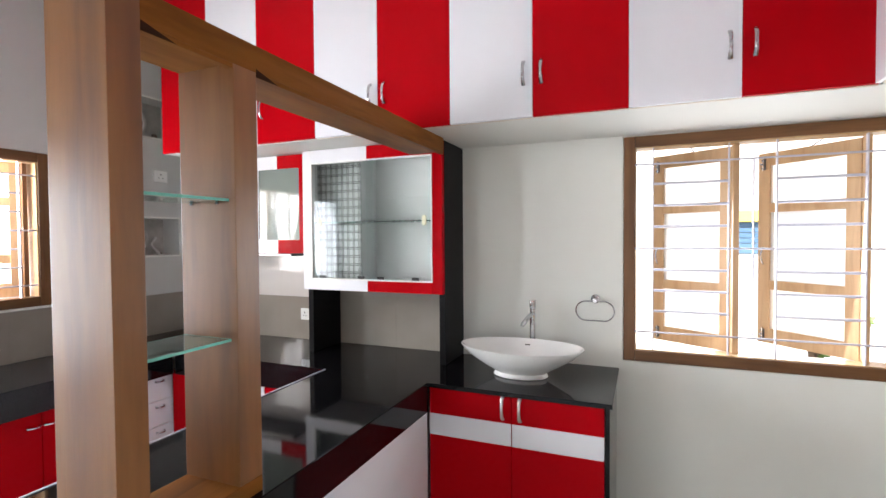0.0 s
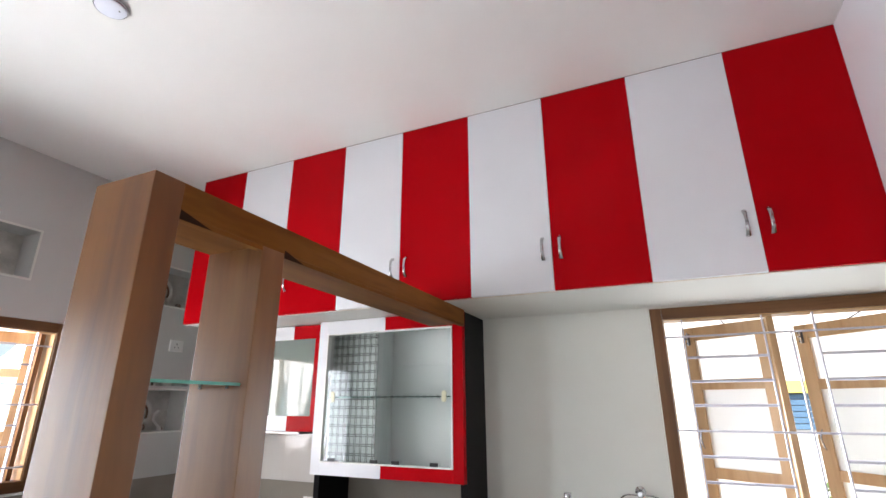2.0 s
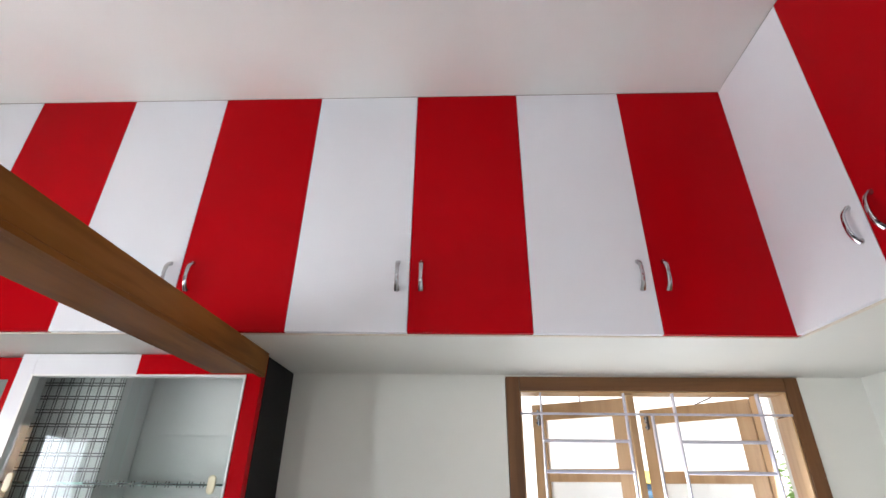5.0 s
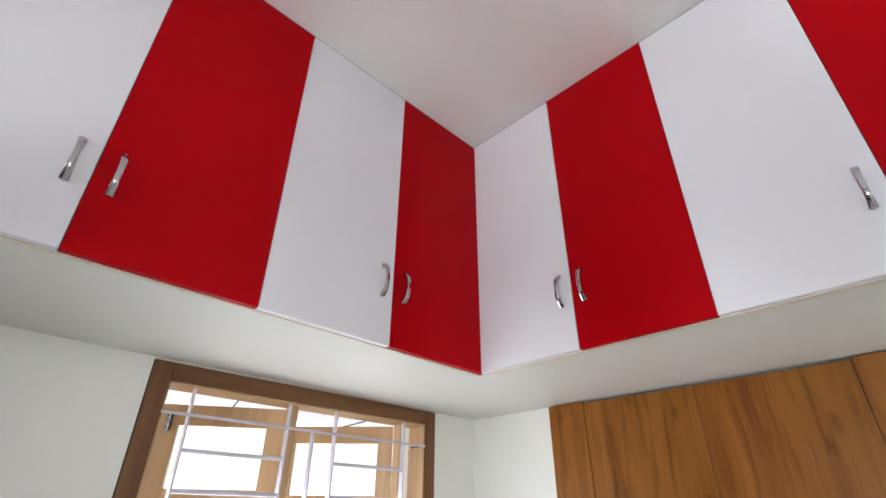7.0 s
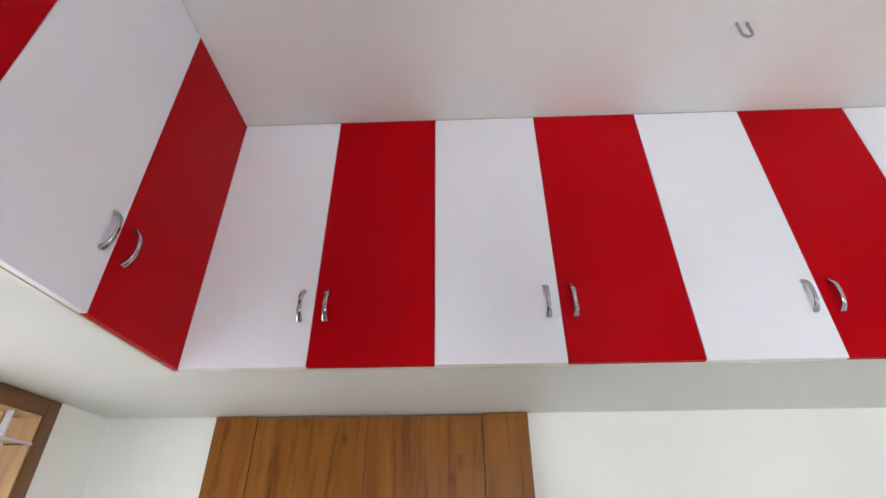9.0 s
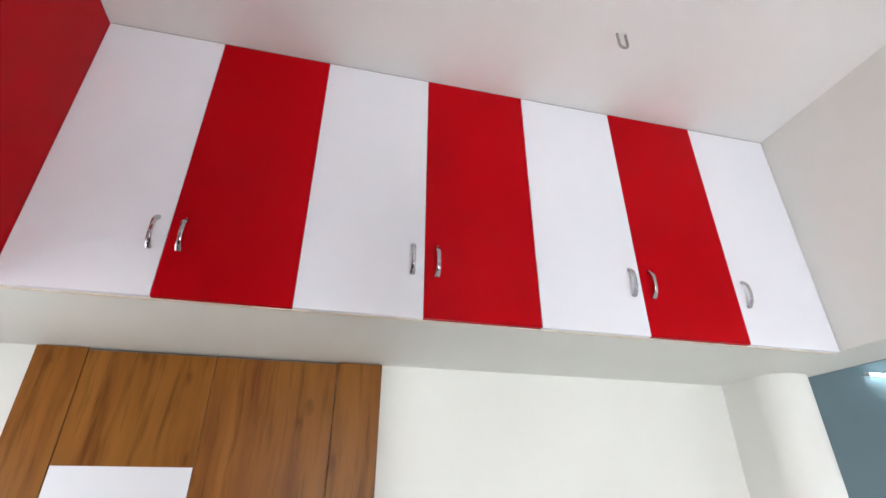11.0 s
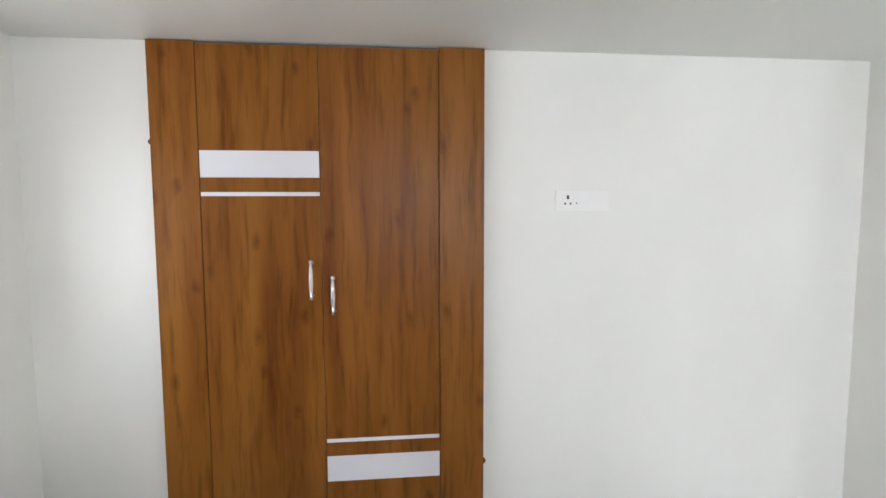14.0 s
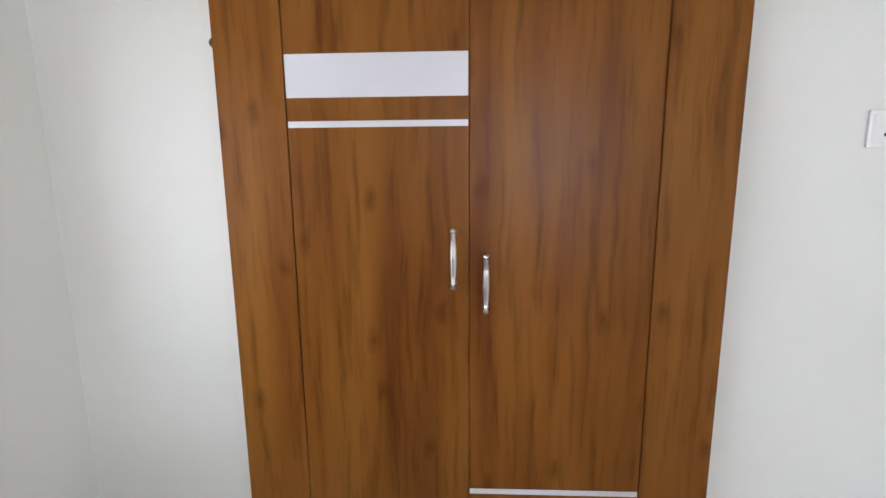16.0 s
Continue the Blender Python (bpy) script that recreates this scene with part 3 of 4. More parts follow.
socket_plate("socket_plate", ("x", WEST_X), 1, 2.54, 2.648, 2.035, 2.118, [(2.59, 2.598, 2.085, 2.096), (2.575, 2.582, 2.062, 2.069), (2.606, 2.613, 2.062, 2.069)],
             "square white socket with three pin holes on the grey wall")
socket_plate("socket_plate", ("y", WALL_Y - 0.012), -1, -2.125, -2.055, 1.045, 1.125, [(-2.094, -2.087, 1.090, 1.101), (-2.104, -2.098, 1.07, 1.077), (-2.084, -2.078, 1.07, 1.077)],
             "small white socket on the beige kitchen tiles")


# ---- windows ----
def bar(bm, a, b, r=0.006):
    sweep(bm, [a, b], r, 8)


def shutter(parent, hinge, far, z0, z1, rails, wood_mat, glass_mat, stile=0.062, thick=0.03, name="shutter"):
    """A casement leaf between two plan points."""
    h, f = Vector((*hinge, 0)), Vector((*far, 0))
    along = (f - h).normalized()
    face = Vector((-along.y, along.x, 0))
    width = (f - h).length
    turn = Matrix((along, face, Vector((0, 0, 1)))).transposed().to_4x4()
    place = Matrix.Translation(h) @ turn

    def piece(n, boxes, mat, owner, bev=0.002):
        bm = bmesh.new()
        for q in boxes:
            add_box(bm, *q, bev)
        bm.transform(place)
        return part(n, bm, mat, owner)
    t = thick / 2
    leaf = piece(name, [(0, stile, -t, t, z0, z1), (width - stile, width, -t, t, z0, z1)], wood_mat, parent)
    edges = [(z0, z0 + 0.08)] + [(z - 0.025, z + 0.025) for z in rails] + [(z1 - 0.07, z1)]
    for a, b in edges:
        piece("rail", [(stile - 0.001, width - stile + 0.001, -t + 0.002, t - 0.002, a, b)], wood_mat, leaf)
    for (a, b), (c, d) in zip(edges, edges[1:]):
        pane = piece("pane", [(stile - 0.004, width - stile + 0.004, -0.002, 0.002, b - 0.004, c + 0.004)], glass_mat, leaf, 0)
        pane.visible_shadow = False
    return leaf, place, width


def north_window():
    y0, y1 = WALL_Y - 0.006, WALL_Y + 0.10
    x0, x1, z0, z1, f = -0.024, 1.168, 0.953, 2.128, 0.056
    w = tagged(thing("window_1", (0.58, WALL_Y, z0), "brown wooden window with lilac-white steel bars and two shutters open outwards", "window"), kind="structure")
    fr = [(x0, x0 + f, z0, z1), (x1 - f, x1, z0, z1), (x0 + f, x1 - f, z0, z0 + f), (x0 + f, x1 - f, z1 - f, z1)]
    for a, b, c, d in fr:
        box("window_frame", a + 0.0005, b - 0.0005, y0, y1, c, d, FRAME_WOOD_X if b - a > 0.5 else FRAME_WOOD, w, bevel=0.003)
    # inner frame faces in lighter wood: varnish, and daylight painted in as paleness
    li, ly0, ly1 = 0.006, WALL_Y + 0.002, y1 + 0.002
    for a, b, c, d in ((x1 - f - li, x1 - f - 0.0005, z0 + f + 0.001, 1.978), (x1 - f - li, x1 - f - 0.0005, 1.984, z1 - f - 0.001), (x0 + f + 0.0005, x0 + f + li, z0 + f + 0.001, z1 - f - 0.001),
                       (x0 + f + li + 0.001, x1 - f - li - 0.001, z1 - f - li, z1 - f - 0.0005), (x0 + f + li + 0.001, x1 - f - li - 0.001, z0 + f + 0.0005, z0 + f + li)):
        box("lining", a, b, ly0, ly1, c, d, SASH_WOOD, w, "varnished lining with daylight put into its pale colour", bevel=0.001)
    for a, b in ((0.484, 0.512), (1.010, 1.032)):
        box("mullion", a, b, WALL_Y + 0.05, y1 - 0.004, z0 + f + li, z1 - f - li, SASH_WOOD, w, bevel=0.003)
    yb = WALL_Y + 0.012
    lo, hi = z0 + f - 0.004, z1 - f + 0.004
    for x, a, b in ((0.119, lo, hi), (0.461, lo, hi), (0.566, 1.109, 1.981), (0.660, lo, hi), (1.002, lo, hi)):
        box("upright_bar", x - 0.003, x + 0.003, yb - 0.004, yb + 0.018, a, b, STEEL, w, "flat painted steel bar", bevel=0.001)
    for z in (1.981, 1.545, 1.109):
        bm = bmesh.new()
        bar(bm, (x0 + f - 0.004, yb - 0.010, z), (x1 - f + 0.004, yb - 0.010, z), 0.0048)
        part("long_bar", bm, STEEL, w, smooth=True)
    for z in (1.880, 1.768, 1.658, 1.434, 1.326, 1.218):
        for a, b in ((0.119, 0.461), (0.660, 1.002)):
            bm = bmesh.new()
            bar(bm, (a, yb + 0.007, z), (b, yb + 0.007, z), 0.0066)
            part("short_bar", bm, STEEL, w, smooth=True)
    for hinge, far in (((0.497, 2.905), (0.131, 3.13)), ((1.02, 2.905), (0.680, 3.262))):
        leaf, place, width = shutter(w, hinge, far, 1.012, 2.062, (1.760, 1.335), SASH_WOOD, MILK)
        bm = bmesh.new()
        pts = [(width - 0.03, 0.0, 1.445)] + [(width - 0.03, 0.016 + 0.02 * math.sin(math.pi * k / 8), 1.45 + 0.09 * k / 8) for k in range(9)] + [(width - 0.03, 0.0, 1.545)]
        sweep(bm, pts, 0.0042, 8)
        bm.transform(place)
        part("pull_handle", bm, CHROME, leaf, "chrome bow handle", smooth=True)
        for z in (1.06, 2.0):
            bm = bmesh.new()
            add_box(bm, width - 0.042, width - 0.026, 0.0152, 0.018, z - 0.030, z + 0.030, 0.001)
            add_box(bm, width - 0.044, width - 0.024, 0.018, 0.028, z + 0.016, z + 0.026, 0.002)
            add_box(bm, width - 0.044, width - 0.024, 0.018, 0.028, z - 0.026, z - 0.016, 0.002)
            bm.transform(place)
            bolt = part("bolt", bm, DARK_STEEL, leaf, "small dark tower bolt", smooth=True)
            bm = bmesh.new()
            sweep(bm, [(width - 0.034, 0.025, z - 0.034), (width - 0.034, 0.025, z + 0.036)], 0.0042, 8)
            sweep(bm, [(width - 0.034, 0.027, z), (width - 0.034, 0.040, z), (width - 0.034, 0.043, z)], [0.0034, 0.0034, 0.0055], 8)
            bm.transform(place)
            part("bolt_rod", bm, CHROME, bolt, "steel rod and knob", smooth=True)
    for a, b in (((0.30, 2.90), (0.33, 3.02)), ((0.86, 2.90), (0.86, 3.08))):
        bm = bmesh.new()
        bar(bm, (*a, 2.066), (*b, 2.060), 0.003)
        part("stay", bm, DARK_STEEL, w)
    bm = bmesh.new()
    for q in ((x0 + 0.02, x1 - 0.02, y1 + 0.001, WALL_Y + 0.26, 0.951, 0.985),):
        add_box(bm, *q, 0.004)
    part("window_sill", bm, FACADE, w)


def west_window():
    y0, y1, z0, z1, f = 0.622, 1.860, 1.217, 2.128, 0.056
    w = tagged(thing("window_2", (WEST_X, 1.2, z0), "brown wooden kitchen window with white steel bars and shutters", "window"), kind="structure")
    xa, xb = WEST_X - 0.10, WEST_X + 0.006
    for a, b, c, d in ((y0, y0 + f, z0, z1), (y1 - f, y1, z0, z1), (y0 + f, y1 - f, z0, z0 + f), (y0 + f, y1 - f, z1 - f, z1)):
        box("window_frame", xa, xb, a + 0.0005, b - 0.0005, c, d, FRAME_WOOD_Y if b - a > 0.5 else FRAME_WOOD, w, bevel=0.003)
    for y in (0.76, 0.99, 1.19, 1.525, 1.722):
        box("upright_bar", WEST_X - 0.042, WEST_X - 0.018, y - 0.003, y + 0.003, z0 + f - 0.004, z1 - f + 0.004, STEEL, w, "flat painted steel bar", bevel=0.001)
    # lighter boards again: varnish colour plus the daylight on the frame's inner sides
    box("lining", WEST_X - 0.099, WEST_X - 0.004, y1 - f - 0.006, y1 - f - 0.0005, z0 + f + 0.001, z1 - f - 0.001, SASH_WOOD, w, "varnished lining with daylight put into its pale colour", bevel=0.001)
    box("lining", WEST_X - 0.099, WEST_X - 0.004, y0 + f + 0.0005, y0 + f + 0.006, z0 + f + 0.001, z1 - f - 0.001, SASH_WOOD, w, "varnished lining with daylight put into its pale colour", bevel=0.001)
    box("lining", WEST_X - 0.099, WEST_X - 0.004, y0 + f + 0.007, y1 - f - 0.007, z1 - f - 0.006, z1 - f - 0.0005, SASH_WOOD, w, "varnished lining with daylight put into its pale colour", bevel=0.001)
    for k in range(7):
        z = z0 + f + 0.07 + k * 0.108
        bm = bmesh.new()
        bar(bm, (WEST_X - 0.013, y0 + f - 0.004, z), (WEST_X - 0.013, y1 - f + 0.004 if k % 3 == 0 else 1.722, z), 0.0048)
        part("cross_bar", bm, STEEL, w, smooth=True)
    box("mullion", WEST_X - 0.096, WEST_X - 0.06, 1.757, 1.781, z0 + f, z1 - f - 0.007, FRAME_WOOD, w, bevel=0.002)
    for hinge, far in (((WEST_X - 0.115, 1.772), (WEST_X - 0.31, 1.33)), ((WEST_X - 0.115, 1.20), (WEST_X - 0.31, 0.77))):
        shutter(w, hinge, far, 1.275, 2.07, (1.84, 1.50), SASH_WOOD, BLUE_MILK, stile=0.05)
    bm = bmesh.new()
    add_box(bm, WEST_X - 0.02, WEST_X + 0.012, y0 - 0.3, y1 + 0.05, 1.203, 1.2155, 0.002)
    part("window_sill", bm, WALL, w)


def hall_window():
    y0, y1, z0, z1, f = -6.298, -4.280, 0.092, 2.175, 0.07
    w = tagged(thing("window_3", (HALL_E, -5.3, z0), "tall olive-brown wooden window with grey bars in the blue hall", "window"), kind="structure")
    xa, xb = HALL_E - 0.006, HALL_E + 0.10
    for a, b, c, d in ((y0, y0 + f, z0, z1), (y1 - f * 0.6, y1, z0, z1), (y0 + f, y1 - f * 0.6, z0, z0 + 0.11), (y0 + f, y1 - f * 0.6, z1 - f, z1), (y0 + f, y1 - f * 0.6, 0.80, 0.906)):
        box("window_frame", xa, xb, a + 0.0005, b - 0.0005, c, d, OLIVE_WOOD, w, bevel=0.003)
    for a, b in ((-4.905, -4.805), (-5.47, -5.37), (-6.03, -5.93)):
        box("mullion", xa + 0.02, xb, a, b, z0 + 0.11, 0.80, OLIVE_WOOD, w, bevel=0.003)
        box("mullion", xa + 0.02, xb, a, b, 0.906, z1 - f, HALL_STEEL, w, bevel=0.003)
    for y in (-4.64, -5.14, -5.70):
        bm = bmesh.new()
        bar(bm, (HALL_E + 0.03, y, z0 + 0.11), (HALL_E + 0.03, y, z1 - f), 0.019)
        part("upright_bar", bm, HALL_STEEL, w, smooth=True)
    for k in range(15):
        z = 0.26 + k * 0.125
        if 0.68 < z < 0.95:
            continue
        bm = bmesh.new()
        bar(bm, (HALL_E + 0.02, y0 + f, z), (HALL_E + 0.02, y1 - f * 0.6, z), 0.009)
        part("cross_bar", bm, HALL_STEEL, w, smooth=True)
    for k in range(7):
        a = -4.34 - 0.272 * k
        for z0s, z1s, rails in ((0.915, 2.10, (1.76, 1.30)), (0.21, 0.79, ())):
            shutter(w, (HALL_E + 0.115, a), (HALL_E + 0.135, a - 0.255), z0s, z1s, rails, DARK_SASH, GLASS, stile=0.06)


north_window()
west_window()
hall_window()

# frosted door leaf in the west wall
d1 = tagged(thing("door_1", (WEST_X, 0.285, 0), "white framed frosted glass door, closed, letting in daylight", "door"), kind="structure")
for a, b, c, d in ((0.012, 0.066, 0.0, 2.098), (0.504, 0.558, 0.0, 2.098), (0.066, 0.504, 2.02, 2.098), (0.066, 0.504, 0.0, 0.12)):
    box("door_frame", WEST_X - 0.10, WEST_X - 0.03, a + 0.0005, b - 0.0005, c, d, WHITE, d1, bevel=0.003)
pane = box("pane", WEST_X - 0.07, WEST_X - 0.062, 0.0665, 0.5035, 0.121, 2.019, MILK, d1, bevel=0)
pane.visible_shadow = False

# made-up glazed opening round the west fill lamp, out of view
d2 = tagged(thing("window_4_added", (WEST_X, -5.1, 0.1), "added white framed frosted glass opening, unseen, for fill light", "window"), kind="structure")
for a, b, c, d in ((-6.048, -5.99, 0.102, 2.198), (-4.21, -4.152, 0.102, 2.198), (-5.99, -4.21, 2.12, 2.198), (-5.99, -4.21, 0.102, 0.18), (-5.13, -5.07, 0.18, 2.12)):
    box("window_frame", WEST_X - 0.10, WEST_X - 0.03, a + 0.0005, b - 0.0005, c, d, WHITE, d2, bevel=0.003)
for a, b in ((-5.9895, -5.1305), (-5.0695, -4.2105)):
    pane = box("pane", WEST_X - 0.07, WEST_X - 0.062, a, b, 0.181, 2.119, MILK, d2, bevel=0)
    pane.visible_shadow = False

# ---- black granite worktops and the units under them ----
wt = thing("kitchen_worktop", (-1.2, 1.4, 0.877), "continuous black polished granite worktop with a deep black apron", "worktop")
T0 = COUNTER - 0.02
bm = bmesh.new()
outline = [(-0.045, 2.176), (-0.890, 2.176), (-0.890, 0.62), (-1.500, 0.62), (-1.500, 2.2), (-2.655, 2.2), (-2.655, 0.2), (WEST_X + 0.002, 0.2),
           (WEST_X + 0.002, WALL_Y - 0.002), (-0.045, WALL_Y - 0.002)]
base = bm.faces.new([bm.verts.new((x, y, T0)) for x, y in outline])
up = bmesh.ops.extrude_face_region(bm, geom=[base])
bmesh.ops.translate(bm, verts=[v for v in up["geom"] if isinstance(v, bmesh.types.BMVert)], vec=(0, 0, 0.02))
bmesh.ops.bevel(bm, geom=[e for e in bm.edges if min(v.co.z for v in e.verts) > T0 + 0.01], offset=0.003, segments=2, affect="EDGES")
part("top", bm, GRANITE, wt)
box("apron", -0.905, -0.893, 0.64, 2.192, 0.763, T0 - 0.001, GRANITE, wt, bevel=0.001)
box("apron", -1.495, -1.483, 0.64, 2.20, 0.763, T0 - 0.001, GRANITE, wt, bevel=0.001)
box("apron", -2.64, -1.50, 2.2005, 2.2125, 0.763, T0 - 0.001, GRANITE, wt, bevel=0.001)
box("apron", -2.672, -2.660, 0.22, 2.20, 0.763, T0 - 0.001, GRANITE, wt, bevel=0.001)
# pale strip that paints the bright highlight on the worktop's edge
box("rim_highlight", -1.500, -1.494, 0.64, 2.19, COUNTER + 0.0005, COUNTER + 0.004, STEEL, wt, bevel=0)

pb = thing("peninsula_panel", (-1.2, 1.4, 0), "plain white laminate panel under the black worktop", "panel")
box("front_panel", -0.915, -0.897, 0.66, 2.185, 0.0, 0.762, WHITE, pb)
box("back_panel", -1.485, -1.467, 0.66, 2.185, 0.0, 0.762, WHITE, pb)
box("end_panel", -1.466, -0.916, 0.66, 0.678, 0.0, 0.762, WHITE, pb)
box("inner_shelf", -1.466, -0.916, 0.679, 2.185, 0.3, 0.318, EDGE, pb, bevel=0)

# vanity under the basin
va = thing("vanity_cabinet", (-0.48, 2.19, 0), "red vanity cabinet with a white band and two closed doors", "cabinet")
VY = 2.194
bm = bmesh.new()
add_box(bm, -0.886, -0.872, VY + 0.02, 2.785, 0.0, 0.884)
add_box(bm, -0.871, -0.078, VY + 0.02, 2.785, 0.05, 0.066)
add_box(bm, -0.871, -0.078, 2.77, 2.785, 0.067, 0.884)
part("body", bm, WHITE, va)
box("side_slab", -0.077, -0.057, VY + 0.002, WALL_Y - 0.003, 0.0, T0 - 0.001, GRANITE, va, "black granite side slab", bevel=0.002)
for a, b, hx in ((-0.8865, -0.4815, -0.521), (-0.4785, -0.0785, -0.441)):
    d = box("door", a, b, VY, VY + 0.018, 0.09, T0 - 0.003, RED, va, "glossy red door", bevel=0.001)
    box("white_band", a + 0.0005, b - 0.0005, VY - 0.0015, VY + 0.002, 0.655, 0.758, WHITE, d, "white band", bevel=0.0004)
    arc_handle(d, (hx, VY, 0.828), (0, -1, 0), length=0.108, mat=NICKEL)
box("plinth", -0.886, -0.078, VY + 0.03, VY + 0.045, 0.0, 0.088, GRANITE, va, bevel=0)


def base_cabinet(x0, x1, y0, y1, face, fronts, label, grp="kitchen base cabinets"):
    """fronts: lo, hi along the face, z0, z1, colour, handle."""
    c = thing("base_cabinet", ((x0 + x1) / 2, (y0 + y1) / 2, 0), label, "cabinet", grp)
    bm = bmesh.new()
    add_box(bm, x0, x1, y0, y1, 0.08, 0.76)
    part("body", bm, EDGE, c)
    for a, b, z0, z1, colour, handle in fronts:
        mat = RED if colour == "red" else WHITE
        if face == "east":
            f = box("drawer_front" if z1 - z0 < 0.3 else "door", x1 + 0.001, x1 + 0.019, a, b, z0, z1, mat, c, f"glossy {colour} front", bevel=0.001)
            if handle:
                arc_handle(f, (x1 + 0.019, handle[0], handle[1]), (1, 0, 0), along=(0, 1, 0), length=0.06, wide=0.004, reach=0.016, mat=CHROME)
        else:
            f = box("drawer_front" if z1 - z0 < 0.3 else "door", a, b, y0 - 0.019, y0 - 0.001, z0, z1, mat, c, f"glossy {colour} front", bevel=0.001)
            if handle:
                arc_handle(f, (handle[0], y0 - 0.019, handle[1]), (0, -1, 0), along=(1, 0, 0), mat=CHROME)
    return c


WF = -2.75
base_cabinet(WEST_X + 0.01, WF, 0.30, 1.5205, "east", [(0.302, 0.908, 0.1, 0.758, "red", (0.83, 0.68)), (0.912, 1.518, 0.1, 0.758, "red", (1.485, 0.677))],
             "glossy red kitchen base cabinet with two closed doors")
base_cabinet(WEST_X + 0.01, WF, 1.521, 2.06, "east", [(1.523, 2.058, 0.1, 0.758, "red", (1.558, 0.675))], "glossy red kitchen base cabinet with a closed door")
base_cabinet(WEST_X + 0.01, WF, 2.0605, 2.265, "east", [(2.063, 2.263, 0.12 + 0.16 * k, 0.276 + 0.16 * k, "white", (2.16, 0.24 + 0.16 * k)) for k in range(4)],
             "narrow white kitchen drawer stack with four drawers")
base_cabinet(WEST_X + 0.01, WF, 2.2655, 2.45, "east", [(2.268, 2.448, 0.1, 0.758, "red", None)], "narrow glossy red kitchen base cabinet")
base_cabinet(-2.70, -2.4205, 2.245, 2.78, "south", [(-2.698, -2.422, 0.1, 0.758, "red", None)], "narrow glossy red kitchen base cabinet beside the drawers")
base_cabinet(-2.42, -1.95, 2.245, 2.78, "south", [(-2.418, -2.186, 0.1, 0.758, "white", None), (-2.184, -1.952, 0.1, 0.758, "white", None)],
             "white kitchen base cabinet with two closed doors")
base_cabinet(-1.9495, -1.48, 2.245, 2.78, "south", [(-1.947, -1.483, 0.1, 0.758, "red", None)], "red kitchen base cabinet with a closed door")

# granite fins beside the glazed cabinet
FX0, FX1, GY = -0.962, -0.927, 2.462
gf = thing("granite_fin", (-0.945, 2.6, COUNTER), "tall upright black granite fin between worktop and overhead slab", "panel", "black granite fins")
box("slab", FX0, FX1, 2.500, WALL_Y - 0.002, COUNTER + 0.001, SOFFIT + 0.007, FIN, gf, bevel=0.002)
gf = thing("granite_fin", (-1.83, 2.6, COUNTER), "upright black granite fin under the glazed cabinet", "panel", "black granite fins")
box("slab", -1.842, -1.806, 2.500, WALL_Y - 0.002, COUNTER + 0.001, 1.296, FIN, gf, bevel=0.002)

# glazed wall cabinet in the niche
GX0, GX1, GZ0, GZ1 = -1.845, -0.927, 1.300, 2.136
gc = thing("glazed_wall_cabinet", ((GX0 + GX1) / 2, 2.6, GZ0), "red and white framed wall cabinet with sliding glass and a shelf", "cabinet")
hx0, hx1, hz0, hz1 = -1.785, -0.985, 1.362, 2.062
MX = -1.395
y0, y1 = GY, GY + 0.036
for a, b, c, d, mat in ((GX0, hx0, GZ0, GZ1, WHITE), (hx0, MX, hz1, GZ1, WHITE), (MX, hx1, hz1, GZ1, RED), (hx1, GX1 - 0.001, GZ0, GZ1, RED), (hx0, MX, GZ0, hz0, WHITE), (MX, hx1, GZ0, hz0, RED)):
    box("front_frame", a + 0.0003, b - 0.0003, y0, y1, c, d, mat, gc, "glossy red frame piece" if mat is RED else "glossy white frame piece", bevel=0.001)
bead = 0.008
for a, b, c, d in ((hx0, hx0 + bead, hz0, hz1), (hx1 - bead, hx1, hz0, hz1), (hx0 + bead, hx1 - bead, hz0, hz0 + bead), (hx0 + bead, hx1 - bead, hz1 - bead, hz1)):
    box("white_bead", a + 0.0003, b - 0.0003, y0 - 0.003, y1 - 0.004, c + 0.0003, d - 0.0003, PLASTIC, gc, bevel=0.001)
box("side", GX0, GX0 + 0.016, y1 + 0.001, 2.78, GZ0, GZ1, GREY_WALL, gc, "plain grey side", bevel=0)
box("side", FX0 - 0.018, FX0 - 0.002, y1 + 0.001, 2.78, GZ0 + 0.001, GZ1, WHITE, gc, bevel=0)
box("bottom", GX0 + 0.017, FX0 - 0.019, y1 + 0.001, 2.78, GZ0, GZ0 + 0.016, WHITE, gc, bevel=0)
box("top", GX0 + 0.017, FX0 - 0.019, y1 + 0.001, 2.78, GZ1 - 0.016, GZ1, WHITE, gc, bevel=0)
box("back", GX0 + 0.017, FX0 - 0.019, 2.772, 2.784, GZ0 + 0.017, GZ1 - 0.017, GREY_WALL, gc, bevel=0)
for a, b in ((GZ0 + 0.018, 1.6995), (1.7085, GZ1 - 0.018)):
    box("tartan_panel", GX0 + 0.018, -1.512, 2.585, 2.594, a, b, TARTAN_BACK, gc, "pale grey board with a black tartan pattern", bevel=0)
for a, b, y in ((hx0 + 0.004, -1.36, GY + 0.008), (-1.41, hx1 - 0.004, GY + 0.018)):
    p = box("glass_slider", a, b, y, y + 0.004, hz0 + 0.004, hz1 - 0.004, GLASS, gc, "sliding clear glass pane", bevel=0)
    edge_material(p, 1, GLASS_EDGE)
    p.visible_shadow = False
box("shelf", GX0 + 0.018, FX0 - 0.02, GY + 0.05, 2.766, 1.700, 1.708, GREEN_GLASS, gc, "clear glass shelf", bevel=0.0)
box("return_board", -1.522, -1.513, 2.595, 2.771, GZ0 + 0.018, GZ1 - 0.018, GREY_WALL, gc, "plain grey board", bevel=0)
bm = bmesh.new()
add_box(bm, -1.50, FX0 - 0.02, GY + 0.0465, GY + 0.0495, 1.7015, 1.7065)
